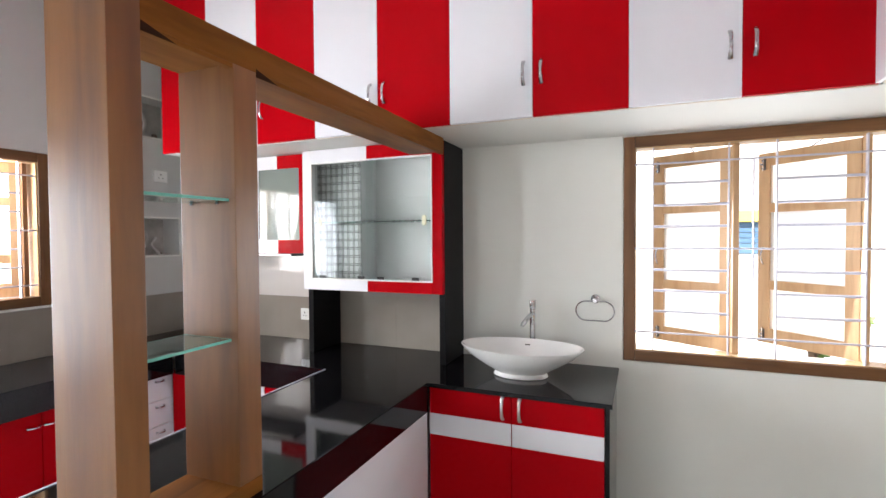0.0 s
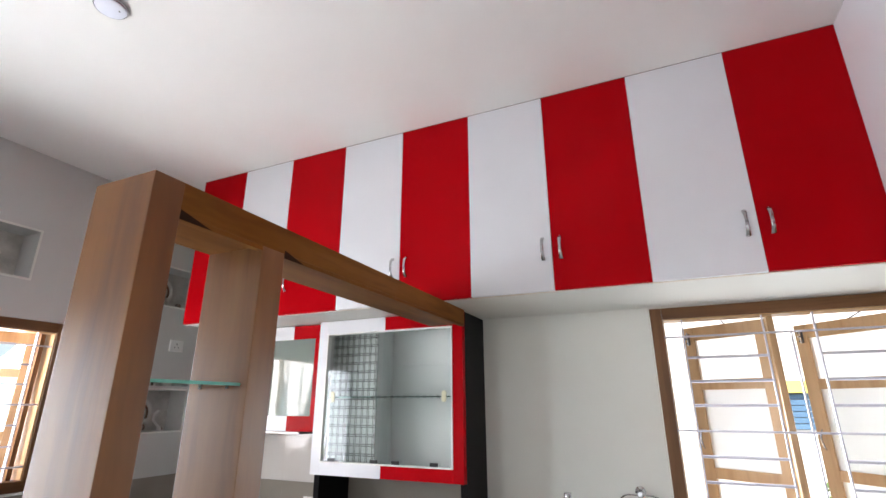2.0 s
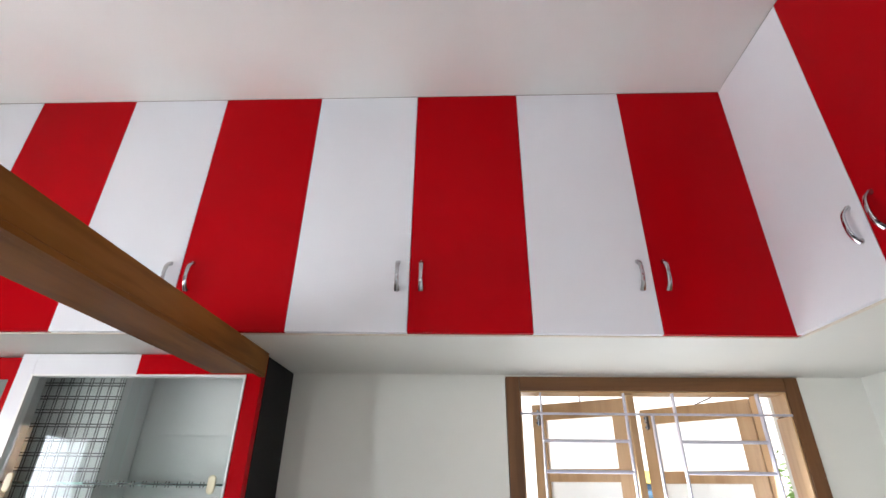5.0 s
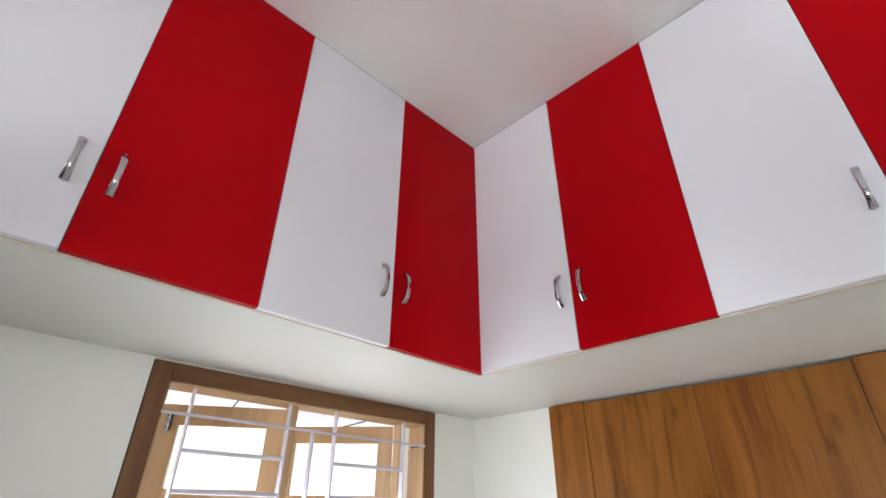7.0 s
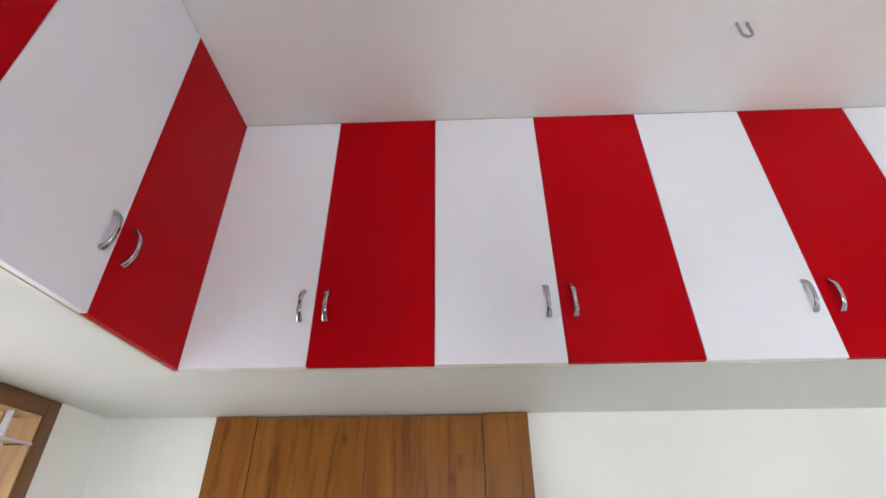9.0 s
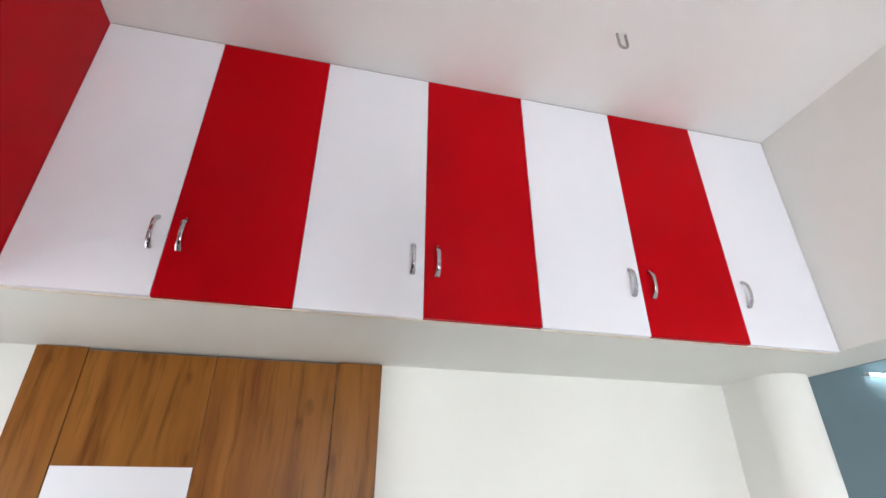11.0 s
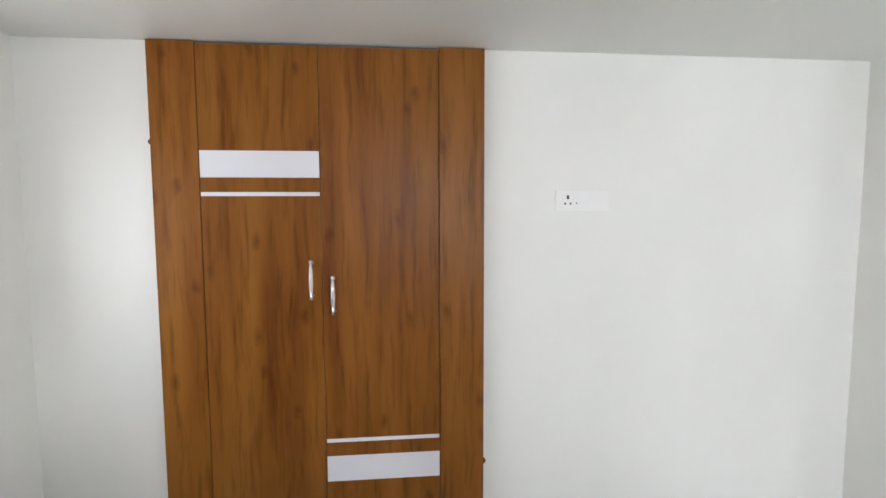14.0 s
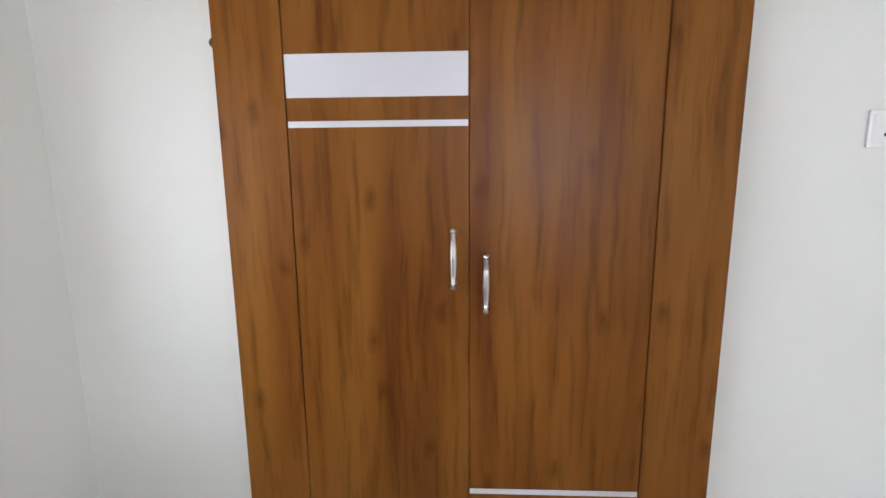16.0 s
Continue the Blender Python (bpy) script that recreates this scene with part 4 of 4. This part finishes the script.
for k in range(13):
    for d in (0.0, 0.011):
        add_box(bm, -1.492 + 0.040 * k + d, -1.489 + 0.040 * k + d, GY + 0.0455, GY + 0.0462, 1.694, 1.714)
part("shelf_edge_strip", bm, BLACK, gc, "black checked edge strip")
for x in (-1.728, -1.035):
    bm = bmesh.new()
    outline = [(x + 0.013 * math.cos(a), 1.705 + math.copysign(0.016, math.sin(a)) + 0.013 * math.sin(a)) for a in (2 * math.pi * (k + 0.5) / 20 for k in range(20))]
    rings = [[bm.verts.new((x + (px - x) * q, y, 1.705 + (pz - 1.705) * q)) for px, pz in outline] for y, q in ((GY + 0.0075, 1.0), (GY + 0.003, 1.0), (GY + 0.001, 0.85))]
    for p, q in zip(rings, rings[1:]):
        for k in range(20):
            bm.faces.new((p[k], p[(k + 1) % 20], q[(k + 1) % 20], q[k]))
    bm.faces.new(rings[0][::-1])
    bm.faces.new(rings[-1])
    part("finger_pull", bm, YELLOWISH, gc, "cream oval finger pull")
for x in (-1.71, -1.44, -1.31, -1.09):
    box("glass_stop", x - 0.022, x + 0.022, GY + 0.001, GY + 0.006, hz0 + 0.009, hz0 + 0.026, BLACK, gc, "black glass stop", bevel=0.001)

# small glazed cabinet further along
SY = 2.512
SZ0, SZ1 = 1.515, 2.134
sc = thing("small_wall_cabinet", (-2.32, 2.6, SZ0), "red and white wall cabinet with two frosted glass doors", "cabinet")
bm = bmesh.new()
add_box(bm, -2.785, -2.770, SY + 0.02, 2.785, SZ0, SZ1)
add_box(bm, -1.866, -1.851, SY + 0.02, 2.785, SZ0, SZ1)
add_box(bm, -2.769, -1.867, SY + 0.02, 2.785, SZ0, SZ0 + 0.016)
add_box(bm, -2.769, -1.867, SY + 0.02, 2.785, SZ1 - 0.016, SZ1)
add_box(bm, -2.769, -1.867, 2.77, 2.785, SZ0 + 0.017, SZ1 - 0.017)
part("body", bm, WHITE, sc)
box("shelf", -2.768, -1.868, SY + 0.03, 2.769, 1.800, 1.816, WHITE, sc, bevel=0)
for a, b, seam in ((-2.785, -2.3185, 1), (-2.3165, -1.850, -1)):
    gx0, gx1 = (-2.72, -2.395) if seam > 0 else (-2.240, -1.915)
    cut = -2.545 if seam > 0 else -2.085
    colours = (RED, WHITE) if seam > 0 else (WHITE, RED)
    bms = {0: bmesh.new(), 1: bmesh.new()}
    for q in ((a, gx0, SZ0, SZ1), (gx1, b, SZ0, SZ1)):
        add_box(bms[0 if (q[0] + q[1]) / 2 < cut else 1], q[0], q[1], SY, SY + 0.018, q[2], q[3])
    for lo, hi in ((SZ0, 1.600), (2.052, SZ1)):
        add_box(bms[0], gx0, cut, SY, SY + 0.018, lo, hi)
        add_box(bms[1], cut, gx1, SY, SY + 0.018, lo, hi)
    door = part("door", bms[0], colours[0], sc, "red frame part of the door" if colours[0] is RED else "white frame part of the door")
    part("door_frame_part", bms[1], colours[1], door, "red frame part of the door" if colours[1] is RED else "white frame part of the door")
    pane = box("pane", gx0 + 0.0005, gx1 - 0.0005, SY + 0.006, SY + 0.011, 1.6005, 2.0515, FROST, door, "frosted green glass", bevel=0)
    pane.visible_shadow = False
    arc_handle(door, (-2.3175 - 0.032 * seam, SY, 1.83), (0, -1, 0), length=0.10, reach=0.03, name="handle")
hood = thing("cooker_hood", (-2.25, 2.55, 1.48), "slim steel cooker hood under the small wall cabinet", "hood")
box("hood_body", -2.55, -2.02, SY + 0.05, 2.77, 1.494, 1.512, DARK_STEEL, hood, bevel=0.003)
box("front_lip", -2.55, -2.02, SY + 0.038, SY + 0.049, 1.498, 1.508, NICKEL, hood, bevel=0.002)

# ---- wooden display partition ----
PX0, PX1 = -1.112, -0.914
dp = thing("display_partition", (-1.01, 1.0, COUNTER), "tan wood-grain open display frame standing on the black worktop", "partition")
RAIL_TOP = 2.1395
box("post", PX0, PX1, 0.709, 0.781, COUNTER + 0.001, RAIL_TOP, LIGHT_WOOD, dp, bevel=0.0015)
box("post", PX0, PX1, 1.030, 1.110, 0.953, 2.0655, LIGHT_WOOD, dp, bevel=0.0015)
box("top_rail", PX0, PX1, 0.7812, 2.460, 2.066, RAIL_TOP, LIGHT_WOOD_RAIL, dp, bevel=0.0015)
for a, b in ((0.7815, 1.0295), (1.1105, 2.458)):
    box("rail_lip", PX1 - 0.022, PX1 - 0.0002, a, b, 2.053, 2.0655, LIGHT_WOOD_RAIL, dp, bevel=0.001)
box("bottom_rail", PX0, PX1, 0.7812, 1.110, COUNTER + 0.001, 0.952, LIGHT_WOOD_RAIL, dp, bevel=0.0015)
# dark wedges just proud of the rail paint shade where it meets the posts
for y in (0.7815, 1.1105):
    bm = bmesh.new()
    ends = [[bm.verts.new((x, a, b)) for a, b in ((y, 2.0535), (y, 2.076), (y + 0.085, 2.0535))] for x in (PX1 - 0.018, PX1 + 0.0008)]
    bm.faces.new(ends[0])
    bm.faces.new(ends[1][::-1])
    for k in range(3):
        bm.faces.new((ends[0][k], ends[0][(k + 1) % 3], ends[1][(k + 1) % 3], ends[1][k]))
    part("notch_shade_wedge", bm, NOTCH_SHADE, dp, "dark wedge painting the shade of a notch")
for z in (1.709, 1.341):
    sh = thing("glass_shelf", (-1.01, 0.9, z), "clear glass shelf with a green polished edge in the wooden frame", "shelf", "glass shelves in the wooden frame")
    g = box("glass", PX0 + 0.01, PX1 - 0.018, 0.786, 1.026, z, z + 0.007, GREEN_GLASS, sh, bevel=0)
    edge_material(g, 2, GREEN_EDGE)
    for x in (PX0 + 0.045, PX1 - 0.06):
        for y, s in ((0.783, 1), (1.029, -1)):
            bm = bmesh.new()
            sweep(bm, [(x, y - 0.001 * s, z - 0.0036), (x, y + 0.006 * s, z - 0.0036), (x, y + 0.008 * s, z - 0.0036)], [0.0034, 0.0034, 0.002], 10)
            part("shelf_pin", bm, CHROME, sh, "chrome shelf pin", smooth=True)

# ---- basin, tap and towel ring ----
bx, by, z = -0.503, 2.470, COUNTER + 0.001
bn = thing("wash_basin", (bx, by, z), "white ceramic oval vessel basin standing on the black top", "basin")
bm = bmesh.new()
rows = [(bx, by, 0.136, 0.092, z, 0), (bx, by, 0.139, 0.095, z + 0.004, 0), (bx, by, 0.134, 0.090, z + 0.014, 0), (bx, by, 0.131, 0.087, z + 0.022, 0),
        (bx, by, 0.150, 0.105, z + 0.034, 0), (bx, by, 0.205, 0.142, z + 0.064, 0.001), (bx, by, 0.255, 0.168, z + 0.095, 0.001),
        (bx, by, 0.300, 0.186, z + 0.130, 0.003), (bx, by, 0.312, 0.192, z + 0.143, 0.004), (bx, by, 0.313, 0.193, z + 0.147, 0.004),
        (bx, by, 0.307, 0.189, z + 0.149, 0.004), (bx, by, 0.299, 0.183, z + 0.143, 0.004), (bx, by, 0.270, 0.165, z + 0.112, 0.002),
        (bx, by, 0.210, 0.130, z + 0.074, 0.002), (bx, by, 0.120, 0.080, z + 0.046, 0), (bx, by, 0.03, 0.03, z + 0.040, 0)]
ellipse_loft(bm, rows, 64)
part("bowl", bm, CERAMIC, bn, smooth=True)
bm = bmesh.new()
ellipse_loft(bm, [(bx, by, 0.028, 0.028, z + 0.0405, 0), (bx, by, 0.026, 0.026, z + 0.044, 0), (bx, by, 0.008, 0.008, z + 0.045, 0)], 20)
part("drain", bm, CHROME, bn, smooth=True)
bm = bmesh.new()
add_box(bm, bx - 0.014, bx + 0.014, by + 0.1625, by + 0.1650, z + 0.117, z + 0.123)
part("maker_mark", bm, DARK_STEEL, bn)

tx, ty = -0.488, 2.690
tp = thing("basin_tap", (tx, ty, COUNTER), "tall chrome pillar tap behind the basin", "tap")
bm = bmesh.new()
sweep(bm, [(tx, ty, COUNTER + 0.001), (tx, ty, COUNTER + 0.012), (tx, ty, COUNTER + 0.016), (tx, ty, 1.215)], [0.026, 0.026, 0.0155, 0.0155], 20)
part("pillar", bm, CHROME, tp, smooth=True)
bm = bmesh.new()
sweep(bm, [(tx, ty, 1.2155), (tx, ty, 1.219), (tx, ty, 1.222), (tx, ty, 1.258), (tx, ty, 1.262)], [0.0155, 0.0155, 0.0175, 0.0175, 0.015], 20)
add_box(bm, tx - 0.008, tx + 0.008, ty + 0.010, ty + 0.05, 1.250, 1.257, 0.002)
part("lever_cap", bm, CHROME, tp, smooth=True)
bm = bmesh.new()
sweep(bm, [(tx, ty - 0.008, 1.190), (tx - 0.012, ty - 0.05, 1.176), (tx - 0.026, ty - 0.105, 1.150), (tx - 0.030, ty - 0.118, 1.140)], [0.013, 0.0125, 0.012, 0.0115], 14)
part("spout", bm, CHROME, tp, smooth=True)

tr = thing("towel_ring", (-0.165, 2.745, 1.155), "oval chrome towel ring fixed to the cream wall", "towel ring")
bm = bmesh.new()
pts = []
a, r = 0.046, 0.052
for k in range(17):
    t = -math.pi / 2 + math.pi * k / 16
    pts.append((-0.165 + a + r * math.cos(t), 2.742, 1.212 + r * math.sin(t)))
for k in range(17):
    t = math.pi / 2 + math.pi * k / 16
    pts.append((-0.165 - a + r * math.cos(t), 2.742, 1.212 + r * math.sin(t)))
pts.append(pts[0])
sweep(bm, pts, 0.0036, 8, cap=False)
part("ring", bm, CHROME, tr, smooth=True)
bm = bmesh.new()
sweep(bm, [(-0.165, WALL_Y, 1.272), (-0.165, WALL_Y - 0.006, 1.272), (-0.165, WALL_Y - 0.010, 1.272), (-0.165, 2.748, 1.270), (-0.165, 2.738, 1.268), (-0.165, 2.732, 1.268)],
      [0.024, 0.024, 0.011, 0.010, 0.014, 0.010], 16)
part("mount", bm, CHROME, tr, smooth=True)

# ---- kitchen tiles ----
def tile_band(parent, axis, at, lo, hi, z0, z1, wide, mat):
    n = max(1, round((hi - lo) / wide))
    for k in range(n):
        a, b = lo + (hi - lo) * k / n + 0.0003, lo + (hi - lo) * (k + 1) / n - 0.0003
        if axis == "y":
            box("tile", a, b, at - 0.009, at - 0.001, z0, z1, mat, parent, bevel=0)
        else:
            box("tile", at + 0.001, at + 0.009, a, b, z0, z1, mat, parent, bevel=0)


ta = tagged(thing("tiles_north", (-2, WALL_Y, COUNTER), "beige and white glazed wall tiles", "tiles"), kind="structure")
tile_band(ta, "y", WALL_Y, -1.805, -0.963, COUNTER + 0.001, 1.299, 0.45, TILE)
tile_band(ta, "y", WALL_Y, WEST_X + 0.011, -1.843, COUNTER + 0.001, 1.203, 0.5, TILE)
tile_band(ta, "y", WALL_Y, WEST_X + 0.011, -1.843, 1.205, 1.484, 0.5, WHITE_TILE)
tb = tagged(thing("tiles_west", (WEST_X, 1.5, COUNTER), "beige glazed wall tiles behind the worktop", "tiles"), kind="structure")
tile_band(tb, "x", WEST_X, 0.5, WALL_Y - 0.011, COUNTER + 0.001, 1.201, 0.57, TILE)

# ---- niche leavings ----
def niche_bits(y, z, seed, tap=False):
    rng = random.Random(seed)
    x = WEST_X - 0.10
    t = thing("arch_ornament", (x, y, z), "pale plaster arch ornament with a dark inner ring in the niche", "ornament", "plaster ornaments in the wall niches")
    bm = bmesh.new()
    sweep(bm, [(x - 0.03, y + 0.112 * math.cos(a), z + 0.115 + 0.108 * math.sin(a)) for a in (-0.6 + (math.pi + 1.2) * k / 22 for k in range(23))], 0.016, 10)
    part("outer_arch", bm, PALE_PLASTER, t, smooth=True)
    bm = bmesh.new()
    sweep(bm, [(x - 0.022, y + 0.087 * math.cos(a), z + 0.115 + 0.083 * math.sin(a)) for a in (-0.4 + (math.pi + 0.8) * k / 22 for k in range(23))], 0.007, 8)
    part("inner_ring", bm, BARK, t, "dark inner ring", smooth=True)
    bm = bmesh.new()
    ring = [[bm.verts.new((x + dx, y + r * math.cos(a), z + 0.108 + r * math.sin(a))) for a in (2 * math.pi * k / 28 for k in range(28))] for dx, r in ((-0.044, 0.074), (-0.026, 0.074), (-0.020, 0.066), (-0.024, 0.03))]
    for p, q in zip(ring, ring[1:]):
        for k in range(28):
            bm.faces.new((p[k], p[(k + 1) % 28], q[(k + 1) % 28], q[k]))
    bm.faces.new(ring[0][::-1])
    bm.faces.new(ring[-1])
    part("centre_disc", bm, PALE_PLASTER, t, smooth=True)
    bm = bmesh.new()
    ellipse_loft(bm, [(x - 0.03, y, 0.03, 0.10, z + 0.001, 0), (x - 0.03, y, 0.028, 0.09, z + 0.035, 0), (x - 0.03, y, 0.02, 0.06, z + 0.06, 0)], 24)
    part("foot", bm, PLASTER, t, smooth=True)
    if tap:
        p = thing("pipe_fitting", (x, y - 0.12, z), "bent chrome pipe fitting standing on the niche floor", "fitting", "pipe fittings in the wall niches")
        bm = bmesh.new()
        sweep(bm, [(x + 0.03 + 0.012 * math.sin(k / 2), y + 0.13 + 0.03 * math.cos(k * 0.6), z + 0.001 + 0.13 * k / 9) for k in range(10)], [0.02, 0.014, 0.009, 0.008, 0.008, 0.009, 0.009, 0.012, 0.016, 0.010], 10)
        part("stem", bm, NICKEL, p, smooth=True)
    for n in range(6):
        c = thing("rubble_piece", (x, y, z), "small brown lump of plaster rubble on the niche floor", "rubble", "rubble in the wall niches")
        bm = bmesh.new()
        bmesh.ops.create_icosphere(bm, subdivisions=2, radius=0.010 + 0.012 * rng.random())
        for v in bm.verts:
            v.co *= 0.8 + 0.4 * rng.random()
        low = min(v.co.z for v in bm.verts)
        bmesh.ops.translate(bm, verts=bm.verts, vec=(x + rng.uniform(0.02, 0.07), y + rng.uniform(-0.2, 0.2), z - low))
        part("lump", bm, DUST, c)


niche_bits(1.31, 2.361, 3, True)
niche_bits(2.46, 2.361, 4)
niche_bits(2.46, 1.491, 5, True)

# ---- ceiling fittings ----
lamp = thing("ceiling_light", (-1.735, 0.935, CEILING), "small round bluish-white flat ceiling light with a thin chrome rim", "ceiling light")
bm = bmesh.new()
c = (-1.735, 0.935)
ellipse_loft(bm, [(*c, 0.057, 0.057, CEILING - 0.001, 0), (*c, 0.058, 0.058, CEILING - 0.010, 0), (*c, 0.055, 0.055, CEILING - 0.015, 0), (*c, 0.054, 0.054, CEILING - 0.012, 0)], 48)
part("rim", bm, CHROME, lamp, smooth=True)
bm = bmesh.new()
ellipse_loft(bm, [(*c, 0.0535, 0.0535, CEILING - 0.0125, 0), (*c, 0.051, 0.051, CEILING - 0.017, 0), (*c, 0.03, 0.03, CEILING - 0.021, 0)], 48)
part("diffuser", bm, LAMP_COVER, lamp, smooth=True)
bm = bmesh.new()
ellipse_loft(bm, [(-1.712, 0.955, 0.0035, 0.0035, CEILING - 0.017, 0), (-1.712, 0.955, 0.003, 0.003, CEILING - 0.0215, 0)], 12)
part("screw", bm, BLACK, lamp, "small dark screw")

HOOK = material("grey_primed_steel", (0.3, 0.29, 0.28), 0.5)
hk = thing("ceiling_hook", (0.4285, 0.43, CEILING), "small grey steel U-shaped fan hook hanging from the ceiling", "hook")
bm = bmesh.new()
xh, ya, yb = 0.4285, 0.446, 0.413
sweep(bm, [(xh, ya, CEILING + 0.004), (xh, ya, 3.062), (xh, ya - 0.003, 3.050), (xh, (ya + yb) / 2, 3.043), (xh, yb + 0.003, 3.050), (xh, yb, 3.062), (xh, yb, CEILING + 0.004)], 0.0048, 10)
part("hook_rod", bm, HOOK, hk, smooth=True)
bm = bmesh.new()
for y in (ya, yb):
    sweep(bm, [(xh, y, CEILING + 0.001), (xh, y, CEILING - 0.003)], [0.011, 0.008], 10)
part("plaster_collar", bm, PLASTIC, hk, smooth=True)

# tube light in the hall
tl = thing("tube_light", (HALL_E, -5.1, 2.75), "lit white fluorescent tube light on the blue wall", "tube light")
box("batten", HALL_E - 0.03, HALL_E - 0.001, -5.52, -4.285, 2.815, 2.855, PLASTIC, tl, bevel=0.003)
bm = bmesh.new()
sweep(bm, [(HALL_E - 0.048, -5.495, 2.826), (HALL_E - 0.048, -4.31, 2.826)], 0.013, 12)
part("tube", bm, TUBE, tl, smooth=True)
for y in (-5.508, -4.297):
    box("end_cap", HALL_E - 0.064, HALL_E - 0.031, y - 0.011, y + 0.011, 2.809, 2.843, PLASTIC, tl, bevel=0.003)

# ---- floor tiles ----
for k in range(12):
    for j in range(17):
        x0, y0 = WEST_X + k * 0.6, WALL_Y - 0.002 - (j + 1) * 0.6
        y1 = y0 + 0.597
        east = WALL_X - 0.002 if y1 > -0.78 else HALL_E - 0.002
        x1 = min(x0 + 0.597, east)
        if x1 - x0 > 0.05 and y0 > HALL_S:
            box("floor_tile", x0, x1, y0, y1, -0.0035, 0.0, FLOOR, kind="structure", bevel=0)

# low step in the hall
st = thing("low_step", (3.03, -2.3, 0), "low white step with a black granite top on the hall floor", "step")
box("riser", 2.63, HALL_E - 0.003, -2.700, -1.9, 0.001, 0.170, WALL, st, bevel=0.003)
box("top_slab", 2.612, HALL_E - 0.003, -2.715, -1.89, 0.1705, 0.195, GRANITE, st, "black granite top", bevel=0.003)

# ---- outside ----
bm = bmesh.new()
bmesh.ops.create_grid(bm, x_segments=2, y_segments=2, size=400)
bmesh.ops.translate(bm, verts=bm.verts, vec=(0, 0, -0.45))
part("ground", bm, GROUND, kind="structure")
slab("window_sunshade", -0.3, 1.5, WALL_Y + 0.23, 3.55, 2.24, 2.32, FACADE)
slab("window_sunshade", WEST_X - 0.85, WEST_X - 0.23, 0.4, 2.1, 2.24, 2.32, FACADE)

nb = thing("neighbour_house", (1, 11, -0.45), "pale neighbouring house with a yellow band and blue slatted gate", "house")
bm = bmesh.new()
add_box(bm, -7.0, 1.1, 8.1, 8.3, -0.45, 3.4)
add_box(bm, 2.45, 9.0, 8.1, 8.3, -0.45, 3.4)
add_box(bm, 1.1, 2.45, 8.1, 8.3, 1.96, 3.4)
add_box(bm, 1.1, 2.45, 8.1, 8.3, -0.45, 1.34)
add_box(bm, -7.0, 9.0, 8.3, 14.0, -0.45, 3.35)
part("wall", bm, FACADE, nb)
box("roof", -7.3, 9.3, 7.8, 14.3, 3.41, 3.55, FACADE, nb, bevel=0.01)
box("yellow_band", 1.1, 2.45, 8.02, 8.29, 1.80, 1.955, YELLOW, nb, bevel=0.004)
for k in range(6):
    box("slat", 1.11, 2.44, 8.08, 8.12, 1.345 + 0.0755 * k, 1.345 + 0.0755 * k + 0.066, SLAT_BLUE, nb, bevel=0.004)

pk = thing("pink_house", (7.5, -6, -0.45), "pink painted neighbouring house wall with a white plinth", "house")
box("wall", 7.2, 7.5, -24, -1, 0.75, 5.0, PINK, pk, bevel=0)
box("plinth", 7.1, 7.5, -24, -1, -0.45, 0.749, FACADE, pk, bevel=0)
box("ledge", 6.9, 7.5, -24, -1, 5.001, 5.15, FACADE, pk, bevel=0)

wb = thing("boundary_wall", (-8, 1, -0.45), "low pale boundary wall beyond the kitchen window", "wall")
box("wall", -8.2, -8.0, -5, 8, -0.45, 1.5, FACADE, wb, bevel=0.01)
box("coping", -8.26, -7.94, -5, 8, 1.501, 1.56, FACADE, wb, bevel=0.01)


def tree(x, y, high, spread, seed, label):
    rng = random.Random(seed)
    t = thing("tree", (x, y, -0.45), label, "tree", "garden trees")
    bm = bmesh.new()
    sweep(bm, [(x + 0.04 * math.sin(k), y + 0.05 * math.cos(k * 1.3), -0.45 + high * 0.75 * k / 6) for k in range(7)], [0.07 - 0.008 * k for k in range(7)], 8)
    for k in range(7):
        a = k * 2.4
        z = -0.45 + high * (0.35 + 0.05 * k)
        sweep(bm, [(x, y, z), (x + 0.4 * spread * math.cos(a), y + 0.4 * spread * math.sin(a), z + 0.2 * high), (x + 0.8 * spread * math.cos(a), y + 0.8 * spread * math.sin(a), z + 0.3 * high)], [0.03, 0.018, 0.007], 6)
    part("trunk", bm, BARK, t, smooth=True)
    verts, faces = [], []
    for k in range(2600):
        d = Vector((rng.gauss(0, 1), rng.gauss(0, 1), rng.gauss(0, 1))).normalized()
        lump = 0.75 + 0.35 * noise.noise(d * 2.3 + Vector((seed, 0, 0)))
        p = Vector((x, y, -0.45 + high * 0.68)) + Vector((d.x * spread, d.y * spread, d.z * high * 0.32)) * lump * rng.uniform(0.55, 1.0)
        u = Vector((rng.gauss(0, 1), rng.gauss(0, 1), rng.gauss(0, 0.5))).normalized()
        v = u.orthogonal().normalized()
        s = rng.uniform(0.03, 0.07)
        b = len(verts)
        verts += [tuple(p - u * s), tuple(p + v * s * 0.45), tuple(p + u * s), tuple(p - v * s * 0.45)]
        faces.append((b, b + 1, b + 2, b + 3))
    me = bpy.data.meshes.new("crown")
    me.from_pydata(verts, [], faces)
    me.materials.append(LEAF)
    me.transform(Matrix.Translation(-Vector((x, y, -0.45))))
    ob = new("crown", me)
    ob.parent = t


tree(1.75, 6.3, 2.0, 0.55, 2, "small leafy green tree in front of the pale house")
tree(4.2, 6.8, 3.0, 1.1, 5, "broad leafy green tree beside the pale house")
